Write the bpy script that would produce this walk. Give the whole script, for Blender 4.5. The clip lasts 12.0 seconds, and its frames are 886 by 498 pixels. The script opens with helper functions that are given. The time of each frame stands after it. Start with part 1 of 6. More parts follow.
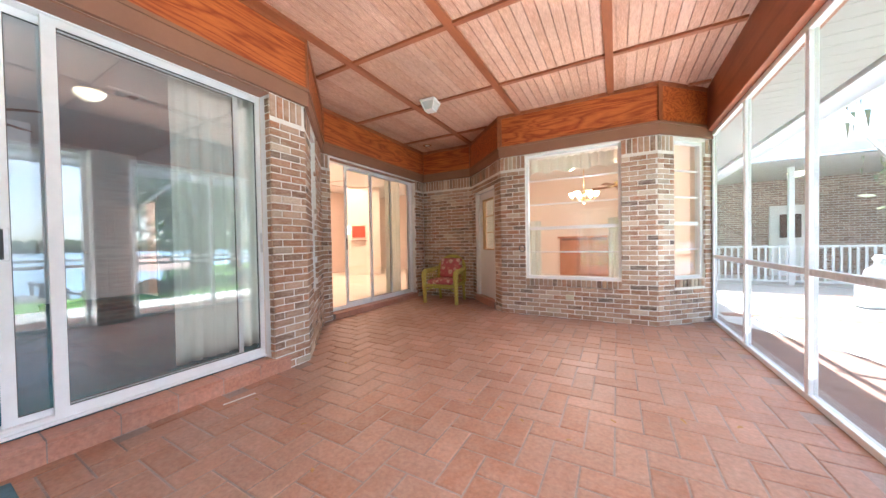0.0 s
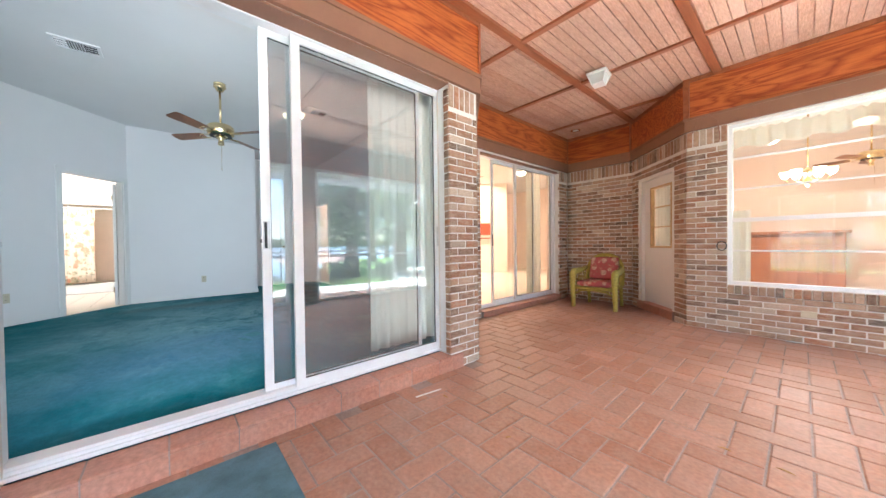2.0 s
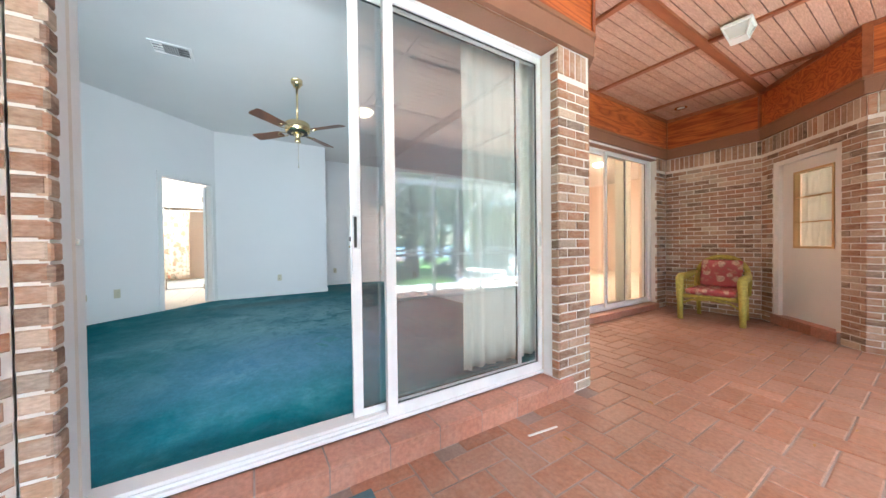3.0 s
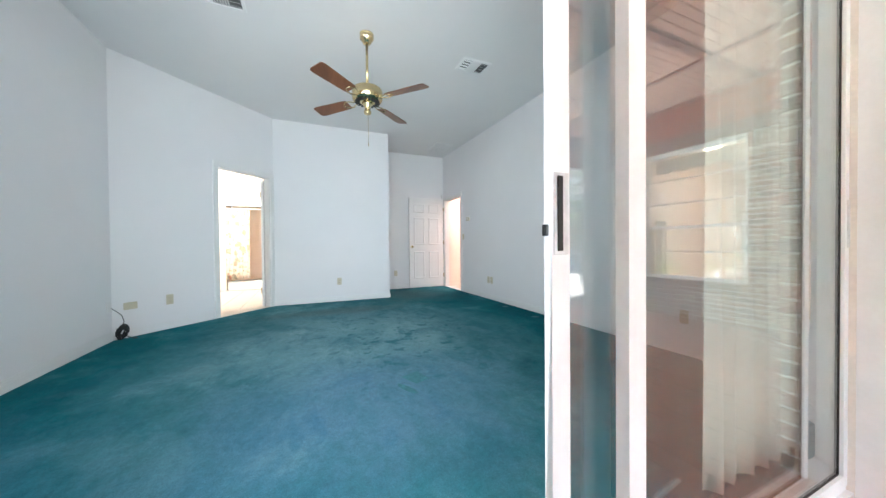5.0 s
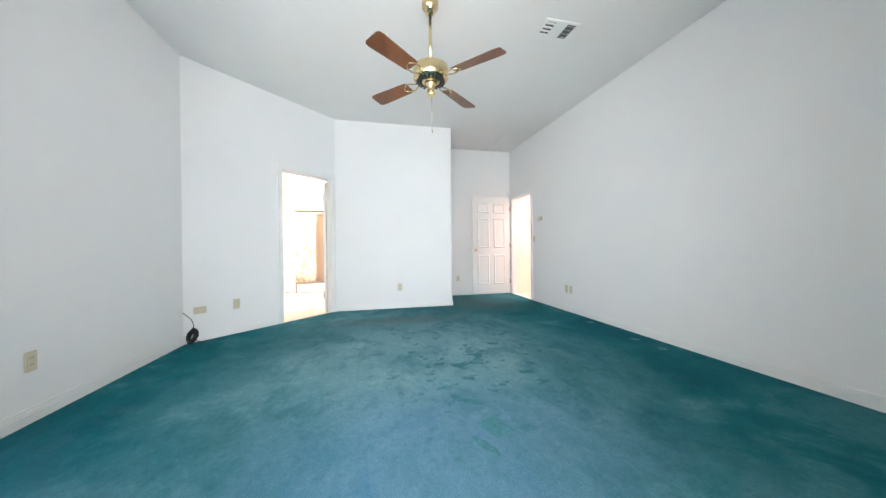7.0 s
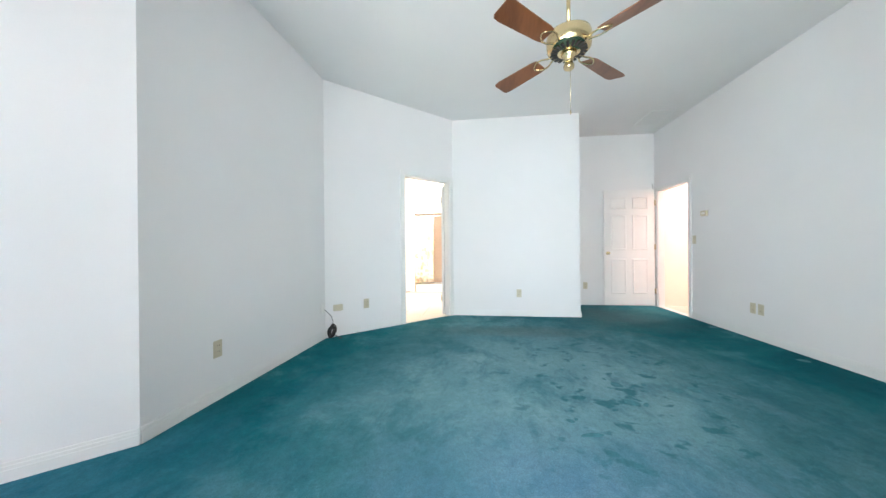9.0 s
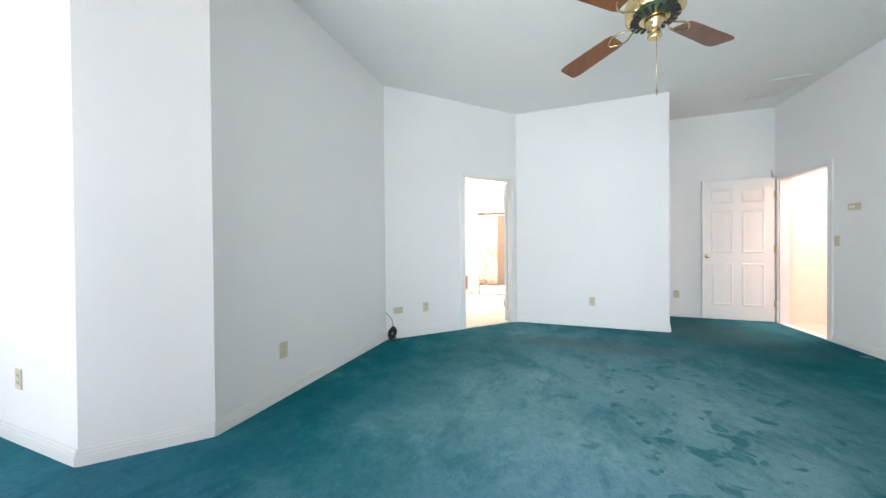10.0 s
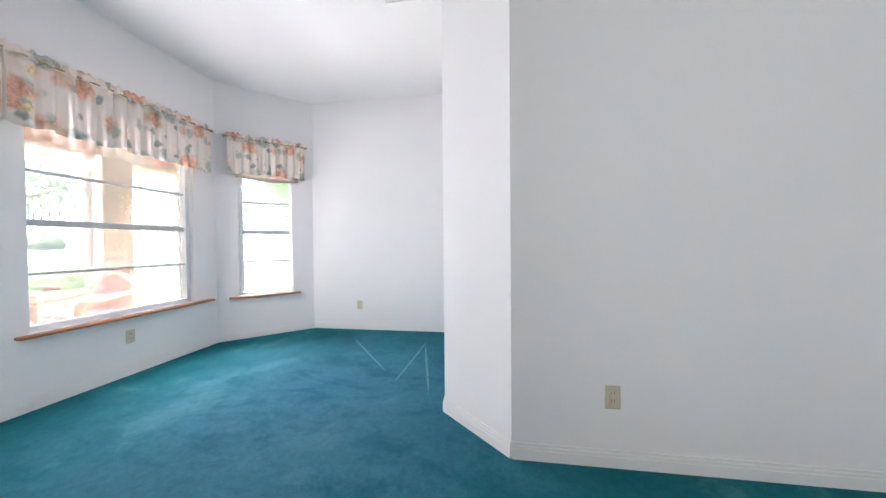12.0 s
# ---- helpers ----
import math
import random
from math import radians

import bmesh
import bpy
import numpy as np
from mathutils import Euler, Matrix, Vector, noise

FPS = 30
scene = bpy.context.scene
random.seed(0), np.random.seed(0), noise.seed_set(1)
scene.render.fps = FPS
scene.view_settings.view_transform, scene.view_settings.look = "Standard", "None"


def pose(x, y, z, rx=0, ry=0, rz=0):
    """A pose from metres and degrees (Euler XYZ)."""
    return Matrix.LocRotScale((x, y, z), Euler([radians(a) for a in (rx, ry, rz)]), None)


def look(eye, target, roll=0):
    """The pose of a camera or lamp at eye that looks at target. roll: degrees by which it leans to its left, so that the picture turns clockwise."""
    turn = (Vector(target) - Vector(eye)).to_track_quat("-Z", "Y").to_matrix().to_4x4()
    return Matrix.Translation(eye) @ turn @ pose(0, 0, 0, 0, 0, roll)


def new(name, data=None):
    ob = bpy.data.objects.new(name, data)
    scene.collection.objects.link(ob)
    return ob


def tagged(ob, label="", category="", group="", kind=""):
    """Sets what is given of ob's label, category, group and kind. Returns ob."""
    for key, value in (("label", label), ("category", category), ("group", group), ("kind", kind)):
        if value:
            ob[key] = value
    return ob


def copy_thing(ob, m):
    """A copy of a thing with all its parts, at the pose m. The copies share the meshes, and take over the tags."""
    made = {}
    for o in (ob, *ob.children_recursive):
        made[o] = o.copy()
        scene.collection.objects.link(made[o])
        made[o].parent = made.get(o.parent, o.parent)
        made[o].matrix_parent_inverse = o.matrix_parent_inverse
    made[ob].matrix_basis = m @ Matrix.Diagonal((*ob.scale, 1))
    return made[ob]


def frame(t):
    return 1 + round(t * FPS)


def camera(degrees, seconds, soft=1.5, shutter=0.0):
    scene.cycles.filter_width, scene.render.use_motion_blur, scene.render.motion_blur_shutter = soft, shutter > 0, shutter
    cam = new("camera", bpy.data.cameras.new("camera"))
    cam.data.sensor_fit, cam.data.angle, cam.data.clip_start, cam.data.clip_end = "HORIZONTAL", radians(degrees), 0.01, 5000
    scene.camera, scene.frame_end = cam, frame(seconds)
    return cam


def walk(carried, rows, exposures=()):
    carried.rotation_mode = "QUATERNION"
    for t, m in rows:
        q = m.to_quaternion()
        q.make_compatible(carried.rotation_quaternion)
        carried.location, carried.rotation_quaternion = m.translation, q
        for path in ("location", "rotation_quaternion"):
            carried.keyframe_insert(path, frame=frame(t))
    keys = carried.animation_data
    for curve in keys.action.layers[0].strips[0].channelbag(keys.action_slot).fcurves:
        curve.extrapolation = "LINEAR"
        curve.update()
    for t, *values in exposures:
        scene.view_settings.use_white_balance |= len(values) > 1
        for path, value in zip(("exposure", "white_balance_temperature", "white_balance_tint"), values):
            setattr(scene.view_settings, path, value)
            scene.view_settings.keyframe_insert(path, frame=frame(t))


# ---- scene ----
cam = camera(109.7, 12.0)
PATH = [
    (0, (0.521, 0.311, 1.154), (-0.453, 2.057, 1.119), -1.0),
    (0.5, (0.457, 0.316, 1.159), (-0.702, 1.946, 1.127), -1.0),
    (1, (0.304, 0.282, 1.149), (-1.009, 1.79, 1.117), -0.8),
    (1.5, (0.087, 0.211, 1.14), (-1.33, 1.622, 1.106), -0.7),
    (2, (-0.15, 0.166, 1.122), (-1.66, 1.477, 1.089), -0.7),
    (2.5, (-0.439, 0.154, 1.125), (-2.054, 1.333, 1.093), -0.7),
    (2.7, (-0.551, 0.148, 1.12), (-2.206, 1.271, 1.09), -0.7),
    (4.3, (-1.51, 0.128, 1.118), (-3.319, 0.98, 1.088), -0.6),
    (4.5, (-1.618, 0.133, 1.119), (-3.437, 0.963, 1.091), -0.6),
    (5, (-1.88, 0.108, 1.123), (-3.714, 0.905, 1.099), -0.5),
    (5.5, (-2.077, 0.09, 1.136), (-3.927, 0.851, 1.116), -0.5),
    (6, (-2.239, 0.114, 1.134), (-4.117, 0.802, 1.116), -0.6),
    (6.5, (-2.361, 0.155, 1.149), (-4.276, 0.729, 1.133), -0.7),
    (7, (-2.419, 0.172, 1.147), (-4.369, 0.615, 1.139), -0.6),
    (9, (-2.749, 0.07, 1.194), (-4.733, -0.181, 1.192), -0.5),
    (9.5, (-2.828, 0.092, 1.231), (-4.773, -0.376, 1.223), -0.5),
    (10, (-2.923, 0.129, 1.267), (-4.808, -0.541, 1.251), -0.5),
    (10.5, (-3.02, 0.129, 1.253), (-4.844, -0.692, 1.243), -0.5),
    (10.7, (-3.247, 0.078, 1.257), (-4.864, -1.1, 1.249), -0.5),
    (10.8, (-3.373, 0.164, 1.269), (-4.764, -1.274, 1.263), -0.4),
    (10.9, (-3.521, 0.188, 1.258), (-4.604, -1.493, 1.241), -0.3),
    (11, (-3.673, 0.171, 1.267), (-4.403, -1.69, 1.257), -0.2),
    (11.1, (-3.834, 0.051, 1.27), (-4.223, -1.911, 1.251), -0.0),
    (11.2, (-3.904, -0.031, 1.27), (-3.985, -2.029, 1.234), -0.6),
    (11.5, (-3.988, -0.094, 1.269), (-3.867, -2.09, 1.239), -0.5),
    (12, (-4.067, -0.104, 1.286), (-3.778, -2.083, 1.253), -0.5),
]
EXPOSURES = [(0.0, 2.60, 5720, 6), (1.0, 2.68, 5700, 6), (2.0, 2.96, 5700, 4), (2.7, 3.08, 5660, 2), (4.5, 3.18, 5880, 4), (5.5, 3.42, 6050, 5),
             (7.0, 3.65, 6330, 7), (9.5, 3.60, 6200, 5), (11.0, 3.37, 6200, 8), (12.0, 3.50, 6400, 12)]
walk(cam, [(t, look(eye, target, roll)) for t, eye, target, roll in PATH], EXPOSURES)

# ---- world and light ----
SUN_ELEVATION, SUN_AZIMUTH = 75.0, 55.0
world = bpy.data.worlds.new("sky")
scene.world = world
world.use_nodes = True
wn, wl = world.node_tree.nodes, world.node_tree.links
sky = wn.new("ShaderNodeTexSky")
sky.sky_type, sky.sun_disc = "NISHITA", False
sky.sun_elevation, sky.sun_rotation = radians(SUN_ELEVATION), radians(90 - SUN_AZIMUTH)
wn["Background"].inputs["Strength"].default_value = 0.15
# Loose white clouds over the clear sky
way = wn.new("ShaderNodeTexCoord")
puff = wn.new("ShaderNodeTexNoise")
puff.inputs["Scale"].default_value, puff.inputs["Detail"].default_value, puff.inputs["Roughness"].default_value = 3.2, 7.0, 0.58
stretch_ = wn.new("ShaderNodeMapping")
stretch_.inputs["Scale"].default_value = (1.0, 1.0, 2.4)
wl.new(way.outputs["Generated"], stretch_.inputs["Vector"])
wl.new(stretch_.outputs[0], puff.inputs["Vector"])
cover = wn.new("ShaderNodeMapRange")
cover.inputs[1].default_value, cover.inputs[2].default_value, cover.inputs[3].default_value, cover.inputs[4].default_value = 0.47, 0.66, 0.0, 0.75
wl.new(puff.outputs[0], cover.inputs[0])
cloudy = wn.new("ShaderNodeMix")
cloudy.data_type = "RGBA"
cloudy.inputs[7].default_value = (6.5, 6.7, 7.0, 1)
wl.new(cover.outputs[0], cloudy.inputs[0])
wl.new(sky.outputs[0], cloudy.inputs[6])
wl.new(cloudy.outputs[2], wn["Background"].inputs["Color"])


def lamp_object(name, kind, energy, colour, matrix, **values):
    data = bpy.data.lights.new(name, kind)
    data.energy, data.color = energy, colour
    for key, value in values.items():
        if key == "size":
            data.size = value
        elif key == "size_y":
            data.shape, data.size_y = "RECTANGLE", value
        elif key == "spread":
            data.spread = value
        elif key == "angle":
            data.angle = value
        elif key == "soft":
            data.shadow_soft_size = value
    ob = new(name, data)
    ob.matrix_world = matrix
    return ob


a, e = radians(SUN_AZIMUTH), radians(SUN_ELEVATION)
toward = Vector((math.cos(e) * math.cos(a), math.cos(e) * math.sin(a), math.sin(e)))
lamp_object("sun", "SUN", 5.0, (1.0, 0.95, 0.88), look(toward * 30, (0, 0, 0)), angle=radians(0.5))
# Daylight of the openings
lamp_object("daylight_slider", "AREA", 3.35, (0.95, 0.97, 1.0), look((-2.455, 0.10, 1.35), (-6, 0.5, 1.5)), size=1.0, size_y=2.2, spread=radians(112))
lamp_object("daylight_slider_glass", "AREA", 1.4, (1.0, 1.0, 0.98), look((-2.487, 1.34, 1.35), (-6, 1.34, 1.35)), size=1.4, size_y=2.2)
lamp_object("daylight_patio_end", "AREA", 24, (1.0, 0.99, 0.97), look((-0.1, -5.25, 2.45), (-0.1, -4.55, 1.25)), size=3.3, size_y=0.4, spread=radians(84))
lamp_object("daylight_screen_sky", "AREA", 15, (0.98, 0.99, 1.0), look((1.60, 0.3, 2.55), (0.95, 0.3, 1.35)), size=9.2, size_y=0.25, spread=radians(97))
lamp_object("daylight_screen_deck", "AREA", 27, (1.0, 0.97, 0.92), look((1.62, 0.3, 0.12), (0.95, 0.3, 1.30)), size=9.2, size_y=0.25, spread=radians(97))
lamp_object("daylight_nook_window", "AREA", 3.6, (1.0, 0.96, 1.0), look((-1.06, -2.37, 1.55), (-3, -2.37, 1.5)), size=1.1, size_y=1.6)
lamp_object("daylight_nook_small_window", "AREA", 1.9, (1.0, 0.96, 1.0), look((-1.42, -3.58, 1.5), (-2.4, -2.5, 1.5)), size=0.5, size_y=1.5, spread=radians(115))
lamp_object("bath_light", "AREA", 10, (1.0, 0.91, 0.83), look((-8.4, -1.5, 2.3), (-10.0, -1.1, 1.1)), size=1.2, size_y=0.8)
lamp_object("hall_light", "AREA", 5.2, (1.0, 0.80, 0.75), look((-8.1, 3.8, 3.0), (-8.1, 3.8, 0)), size=0.6, size_y=0.6)

# ---- materials ----


def nodes_of(name):
    m = bpy.data.materials.new(name)
    m.use_nodes = True
    t = m.node_tree
    return m, t, t.nodes["Principled BSDF"]


def mapped(t, scale=(1, 1, 1), kind="Object", turn=(0, 0, 0)):
    co = t.nodes.new("ShaderNodeTexCoord")
    mp = t.nodes.new("ShaderNodeMapping")
    mp.inputs["Scale"].default_value = scale
    mp.inputs["Rotation"].default_value = turn
    t.links.new(co.outputs[kind], mp.inputs["Vector"])
    return mp.outputs[0]


def noised(t, vector, scale, detail=4.0, rough=0.6, distortion=0.0):
    n = t.nodes.new("ShaderNodeTexNoise")
    n.inputs["Scale"].default_value, n.inputs["Detail"].default_value = scale, detail
    n.inputs["Roughness"].default_value, n.inputs["Distortion"].default_value = rough, distortion
    t.links.new(vector, n.inputs["Vector"])
    return n.outputs["Fac"]


def ramped(t, fac, stops):
    r = t.nodes.new("ShaderNodeValToRGB")
    el = r.color_ramp.elements
    while len(el) < len(stops):
        el.new(0.5)
    for e_, (at, c) in zip(el, stops):
        e_.position, e_.color = at, (*c, 1)
    t.links.new(fac, r.inputs[0])
    return r.outputs[0]


def mixed(t, fac, a_, b_, blend="MIX"):
    m = t.nodes.new("ShaderNodeMix")
    m.data_type, m.blend_type = "RGBA", blend
    for sock, value in ((m.inputs[0], fac), (m.inputs[6], a_), (m.inputs[7], b_)):
        if isinstance(value, (int, float)):
            sock.default_value = value
        elif isinstance(value, tuple):
            sock.default_value = (*value, 1)
        else:
            t.links.new(value, sock)
    return m.outputs[2]


def bumped(t, p, height, strength=0.3, distance=0.01):
    b = t.nodes.new("ShaderNodeBump")
    b.inputs["Strength"].default_value, b.inputs["Distance"].default_value = strength, distance
    t.links.new(height, b.inputs["Height"])
    t.links.new(b.outputs[0], p.inputs["Normal"])


def tint(c, k):
    return tuple(min(1.0, v * k) for v in c)


def plain(name, colour, rough=0.6, metal=0.0, vary=0.12, scale=3.0, grain=60.0, bump=0.05, stretch=(1, 1, 1), coat=0.0):
    m, t, p = nodes_of(name)
    v = mapped(t, stretch)
    big = noised(t, v, scale)
    fine = noised(t, v, grain, 3.0)
    c = ramped(t, big, [(0.3, tint(colour, 1 - vary)), (0.7, tint(colour, 1 + vary))])
    c = mixed(t, 0.25, c, ramped(t, fine, [(0.3, tint(colour, 1 - vary)), (0.7, tint(colour, 1 + vary))]))
    t.links.new(c, p.inputs["Base Color"])
    p.inputs["Roughness"].default_value, p.inputs["Metallic"].default_value = rough, metal
    p.inputs["Coat Weight"].default_value = coat
    if bump:
        bumped(t, p, fine, bump, 0.004)
    return m


def wood(name, dark, light, axis=0, rings=5.0, rough=0.45, wave=6.0, coarse=1.0):
    """Stained wood with a plain-sawn grain that runs along an axis."""
    m, t, p = nodes_of(name)
    s = [7.0 * coarse] * 3
    s[axis] = 0.7 * coarse
    v = mapped(t, s)
    n = noised(t, v, 0.55, 2.0, 0.5, 0.6)
    mul = t.nodes.new("ShaderNodeMath")
    mul.operation = "MULTIPLY"
    mul.inputs[1].default_value = rings * wave
    t.links.new(n, mul.inputs[0])
    fr = t.nodes.new("ShaderNodeMath")
    fr.operation = "PINGPONG"
    fr.inputs[1].default_value = 1.0
    t.links.new(mul.outputs[0], fr.inputs[0])
    grain = ramped(t, fr.outputs[0], [(0.0, dark), (0.35, tuple((a_ + b_) / 2 for a_, b_ in zip(dark, light))), (0.8, light)])
    blotch = ramped(t, noised(t, mapped(t), 2.2), [(0.3, (0.72, 0.72, 0.72)), (0.75, (1, 1, 1))])
    fine = noised(t, v, 9.0, 3.0)
    c = mixed(t, 1.0, grain, blotch, "MULTIPLY")
    c = mixed(t, 0.25, c, ramped(t, fine, [(0.35, dark), (0.65, light)]))
    t.links.new(c, p.inputs["Base Color"])
    p.inputs["Roughness"].default_value = rough
    bumped(t, p, fine, 0.15, 0.003)
    return m


def varied(name, stops, rough, streak=(1, 1, 1), dust=(0.5, 0.45, 0.4), dusty=0.35, bump=0.4, island=False, grain=40.0):
    """Pieces that differ one from another: bricks, pavers, boards."""
    m, t, p = nodes_of(name)
    if island:
        src = t.nodes.new("ShaderNodeNewGeometry").outputs["Random Per Island"]
    else:
        src = t.nodes.new("ShaderNodeObjectInfo").outputs["Random"]
    base = ramped(t, src, stops)
    geo = t.nodes.new("ShaderNodeNewGeometry")
    mp = t.nodes.new("ShaderNodeMapping")
    mp.inputs["Scale"].default_value = streak
    t.links.new(geo.outputs["Position"], mp.inputs["Vector"])
    n1, n2 = noised(t, mp.outputs[0], 9.0, 5.0, 0.7), noised(t, mp.outputs[0], grain, 3.0)
    n3 = noised(t, geo.outputs["Position"], 1.1, 4.0, 0.6)
    c = mixed(t, ramped(t, n1, [(0.4, (0, 0, 0)), (0.72, (dusty * 1.6,) * 3)]), base, dust)
    c = mixed(t, 1.0, c, ramped(t, n3, [(0.3, (0.78, 0.78, 0.78)), (0.7, (1.08, 1.08, 1.08))]), "MULTIPLY")
    c = mixed(t, 0.5, c, ramped(t, n2, [(0.3, (0.6, 0.6, 0.6)), (0.7, (1.25, 1.25, 1.25))]), "MULTIPLY")
    t.links.new(c, p.inputs["Base Color"])
    rr = t.nodes.new("ShaderNodeMapRange")
    rr.inputs[3].default_value, rr.inputs[4].default_value = rough - 0.12, min(1.0, rough + 0.12)
    t.links.new(n1, rr.inputs[0])
    t.links.new(rr.outputs[0], p.inputs["Roughness"])
    bumped(t, p, n2, bump, 0.004)
    return m


def glass_material(name, colour=(0.96, 0.985, 0.98), gloss_floor=0.04):
    m, t, p = nodes_of(name)
    t.nodes.remove(p)
    clear, gloss = t.nodes.new("ShaderNodeBsdfTransparent"), t.nodes.new("ShaderNodeBsdfGlossy")
    clear.inputs[0].default_value = (*colour, 1)
    gloss.inputs["Roughness"].default_value = 0.0
    lw, mix = t.nodes.new("ShaderNodeLayerWeight"), t.nodes.new("ShaderNodeMixShader")
    lw.inputs["Blend"].default_value = 0.5
    pw, add = t.nodes.new("ShaderNodeMath"), t.nodes.new("ShaderNodeMath")
    pw.operation, add.operation = "POWER", "MULTIPLY_ADD"
    pw.inputs[1].default_value, add.inputs[1].default_value, add.inputs[2].default_value = 5.5, 1.0 - gloss_floor, gloss_floor
    t.links.new(lw.outputs["Facing"], pw.inputs[0])
    t.links.new(pw.outputs[0], add.inputs[0])
    t.links.new(add.outputs[0], mix.inputs[0])
    t.links.new(clear.outputs[0], mix.inputs[1])
    t.links.new(gloss.outputs[0], mix.inputs[2])
    t.links.new(mix.outputs[0], t.nodes["Material Output"].inputs["Surface"])
    return m


def glow(name, colour, strength):
    m, t, p = nodes_of(name)
    p.inputs["Base Color"].default_value = (*colour, 1)
    p.inputs["Emission Color"].default_value = (*colour, 1)
    p.inputs["Emission Strength"].default_value = strength
    return m


def veil_material(name, colour, alpha):
    """A thin even veil, for woven mesh seen from afar and for window glare."""
    m, t, p = nodes_of(name)
    p.inputs["Base Color"].default_value = (*colour, 1)
    p.inputs["Alpha"].default_value = alpha
    p.inputs["Roughness"].default_value = 0.6
    return m


def sheer_material(name, colour, alpha):
    m, t, p = nodes_of(name)
    n = noised(t, mapped(t, (1, 6, 1)), 8.0)
    t.links.new(ramped(t, n, [(0.3, tint(colour, 0.92)), (0.7, colour)]), p.inputs["Base Color"])
    p.inputs["Alpha"].default_value, p.inputs["Roughness"].default_value = alpha, 0.8
    p.inputs["Subsurface Weight"].default_value = 0.0
    p.inputs["Sheen Weight"].default_value = 0.3
    back, mix = t.nodes.new("ShaderNodeBsdfTranslucent"), t.nodes.new("ShaderNodeMixShader")
    back.inputs[0].default_value, mix.inputs[0].default_value = (*colour, 1), 0.4
    t.links.new(p.outputs[0], mix.inputs[1])
    t.links.new(back.outputs[0], mix.inputs[2])
    t.links.new(mix.outputs[0], t.nodes["Material Output"].inputs["Surface"])
    return m


def carpet_material():
    """Cut-pile teal carpet: worn pale where people walked, pile pushed both ways, rich colour along the walls."""
    m, t, p = nodes_of("carpet")
    v = mapped(t)

    def spot(centre, stretch, inner, outer, ragged=0.5):
        """A soft-edged place on the floor, 1 inside and 0 outside, with a ragged outline."""
        mp = t.nodes.new("ShaderNodeMapping")
        mp.vector_type = "POINT"
        mp.inputs["Scale"].default_value = (*stretch, 1)
        mp.inputs["Location"].default_value = (-centre[0] * stretch[0], -centre[1] * stretch[1], -0.18)
        t.links.new(v, mp.inputs["Vector"])
        ln = t.nodes.new("ShaderNodeVectorMath")
        ln.operation = "LENGTH"
        t.links.new(mp.outputs[0], ln.inputs[0])
        ma = t.nodes.new("ShaderNodeMath")
        ma.operation = "MULTIPLY_ADD"
        ma.inputs[1].default_value = ragged * 2
        t.links.new(noised(t, v, 2.3, 6.0, 0.7, 0.3), ma.inputs[0])
        t.links.new(ln.outputs["Value"], ma.inputs[2])
        mr = t.nodes.new("ShaderNodeMapRange")
        for k, value in ((1, inner + ragged), (2, outer + ragged), (3, 1.0), (4, 0.0)):
            mr.inputs[k].default_value = value
        t.links.new(ma.outputs[0], mr.inputs[0])
        return mr.outputs[0]

    def faded(fac, k):
        ma = t.nodes.new("ShaderNodeMath")
        ma.operation = "MULTIPLY"
        ma.inputs[1].default_value = k
        t.links.new(fac, ma.inputs[0])
        return ma.outputs[0]

    def both(f, g):
        ma = t.nodes.new("ShaderNodeMath")
        ma.operation = "MULTIPLY"
        t.links.new(f, ma.inputs[0])
        t.links.new(g, ma.inputs[1])
        return ma.outputs[0]

    def band(fac, lo, hi):
        mr = t.nodes.new("ShaderNodeMapRange")
        mr.inputs[1].default_value, mr.inputs[2].default_value = lo, hi
        t.links.new(fac, mr.inputs[0])
        return mr.outputs[0]

    fibre = noised(t, v, 230.0, 3.0, 0.8)
    mid = noised(t, v, 38.0, 4.0, 0.75)
    warp = noised(t, v, 1.3, 7.0, 0.62, 0.4)
    lay = noised(t, mapped(t, (1.0, 1.9, 1), turn=(0, 0, 0.35)), 2.6, 8.0, 0.66, 0.35)
    print_ = noised(t, mapped(t, (1.3, 1.0, 1), turn=(0, 0, -0.5)), 6.5, 3.0, 0.55, 0.25)
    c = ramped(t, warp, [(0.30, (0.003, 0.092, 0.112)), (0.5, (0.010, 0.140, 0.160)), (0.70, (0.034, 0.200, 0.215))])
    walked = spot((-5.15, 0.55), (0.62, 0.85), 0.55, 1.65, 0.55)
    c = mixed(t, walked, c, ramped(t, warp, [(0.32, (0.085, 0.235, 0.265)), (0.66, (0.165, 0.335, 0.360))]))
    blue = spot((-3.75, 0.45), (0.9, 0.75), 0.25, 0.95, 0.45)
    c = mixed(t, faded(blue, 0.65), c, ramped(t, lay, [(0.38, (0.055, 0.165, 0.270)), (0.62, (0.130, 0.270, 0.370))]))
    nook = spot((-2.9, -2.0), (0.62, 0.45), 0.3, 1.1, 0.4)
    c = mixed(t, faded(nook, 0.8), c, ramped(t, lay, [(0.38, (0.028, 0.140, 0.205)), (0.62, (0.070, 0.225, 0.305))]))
    c = mixed(t, faded(band(lay, 0.49, 0.62), 0.42), c, (0.012, 0.120, 0.150))
    c = mixed(t, faded(band(warp, 0.56, 0.60), 0.08), c, (0.22, 0.42, 0.44))
    dirty = spot((-6.62, 0.55), (2.8, 0.85), 0.35, 0.95, 0.45)
    c = mixed(t, faded(dirty, 0.55), c, (0.085, 0.150, 0.155))
    entry = spot((-7.6, 2.0), (0.9, 1.0), 0.25, 1.0, 0.4)
    c = mixed(t, faded(entry, 0.6), c, (0.075, 0.140, 0.140))
    trodden = spot((-5.2, 1.1), (0.75, 0.9), 0.55, 1.3, 0.3)
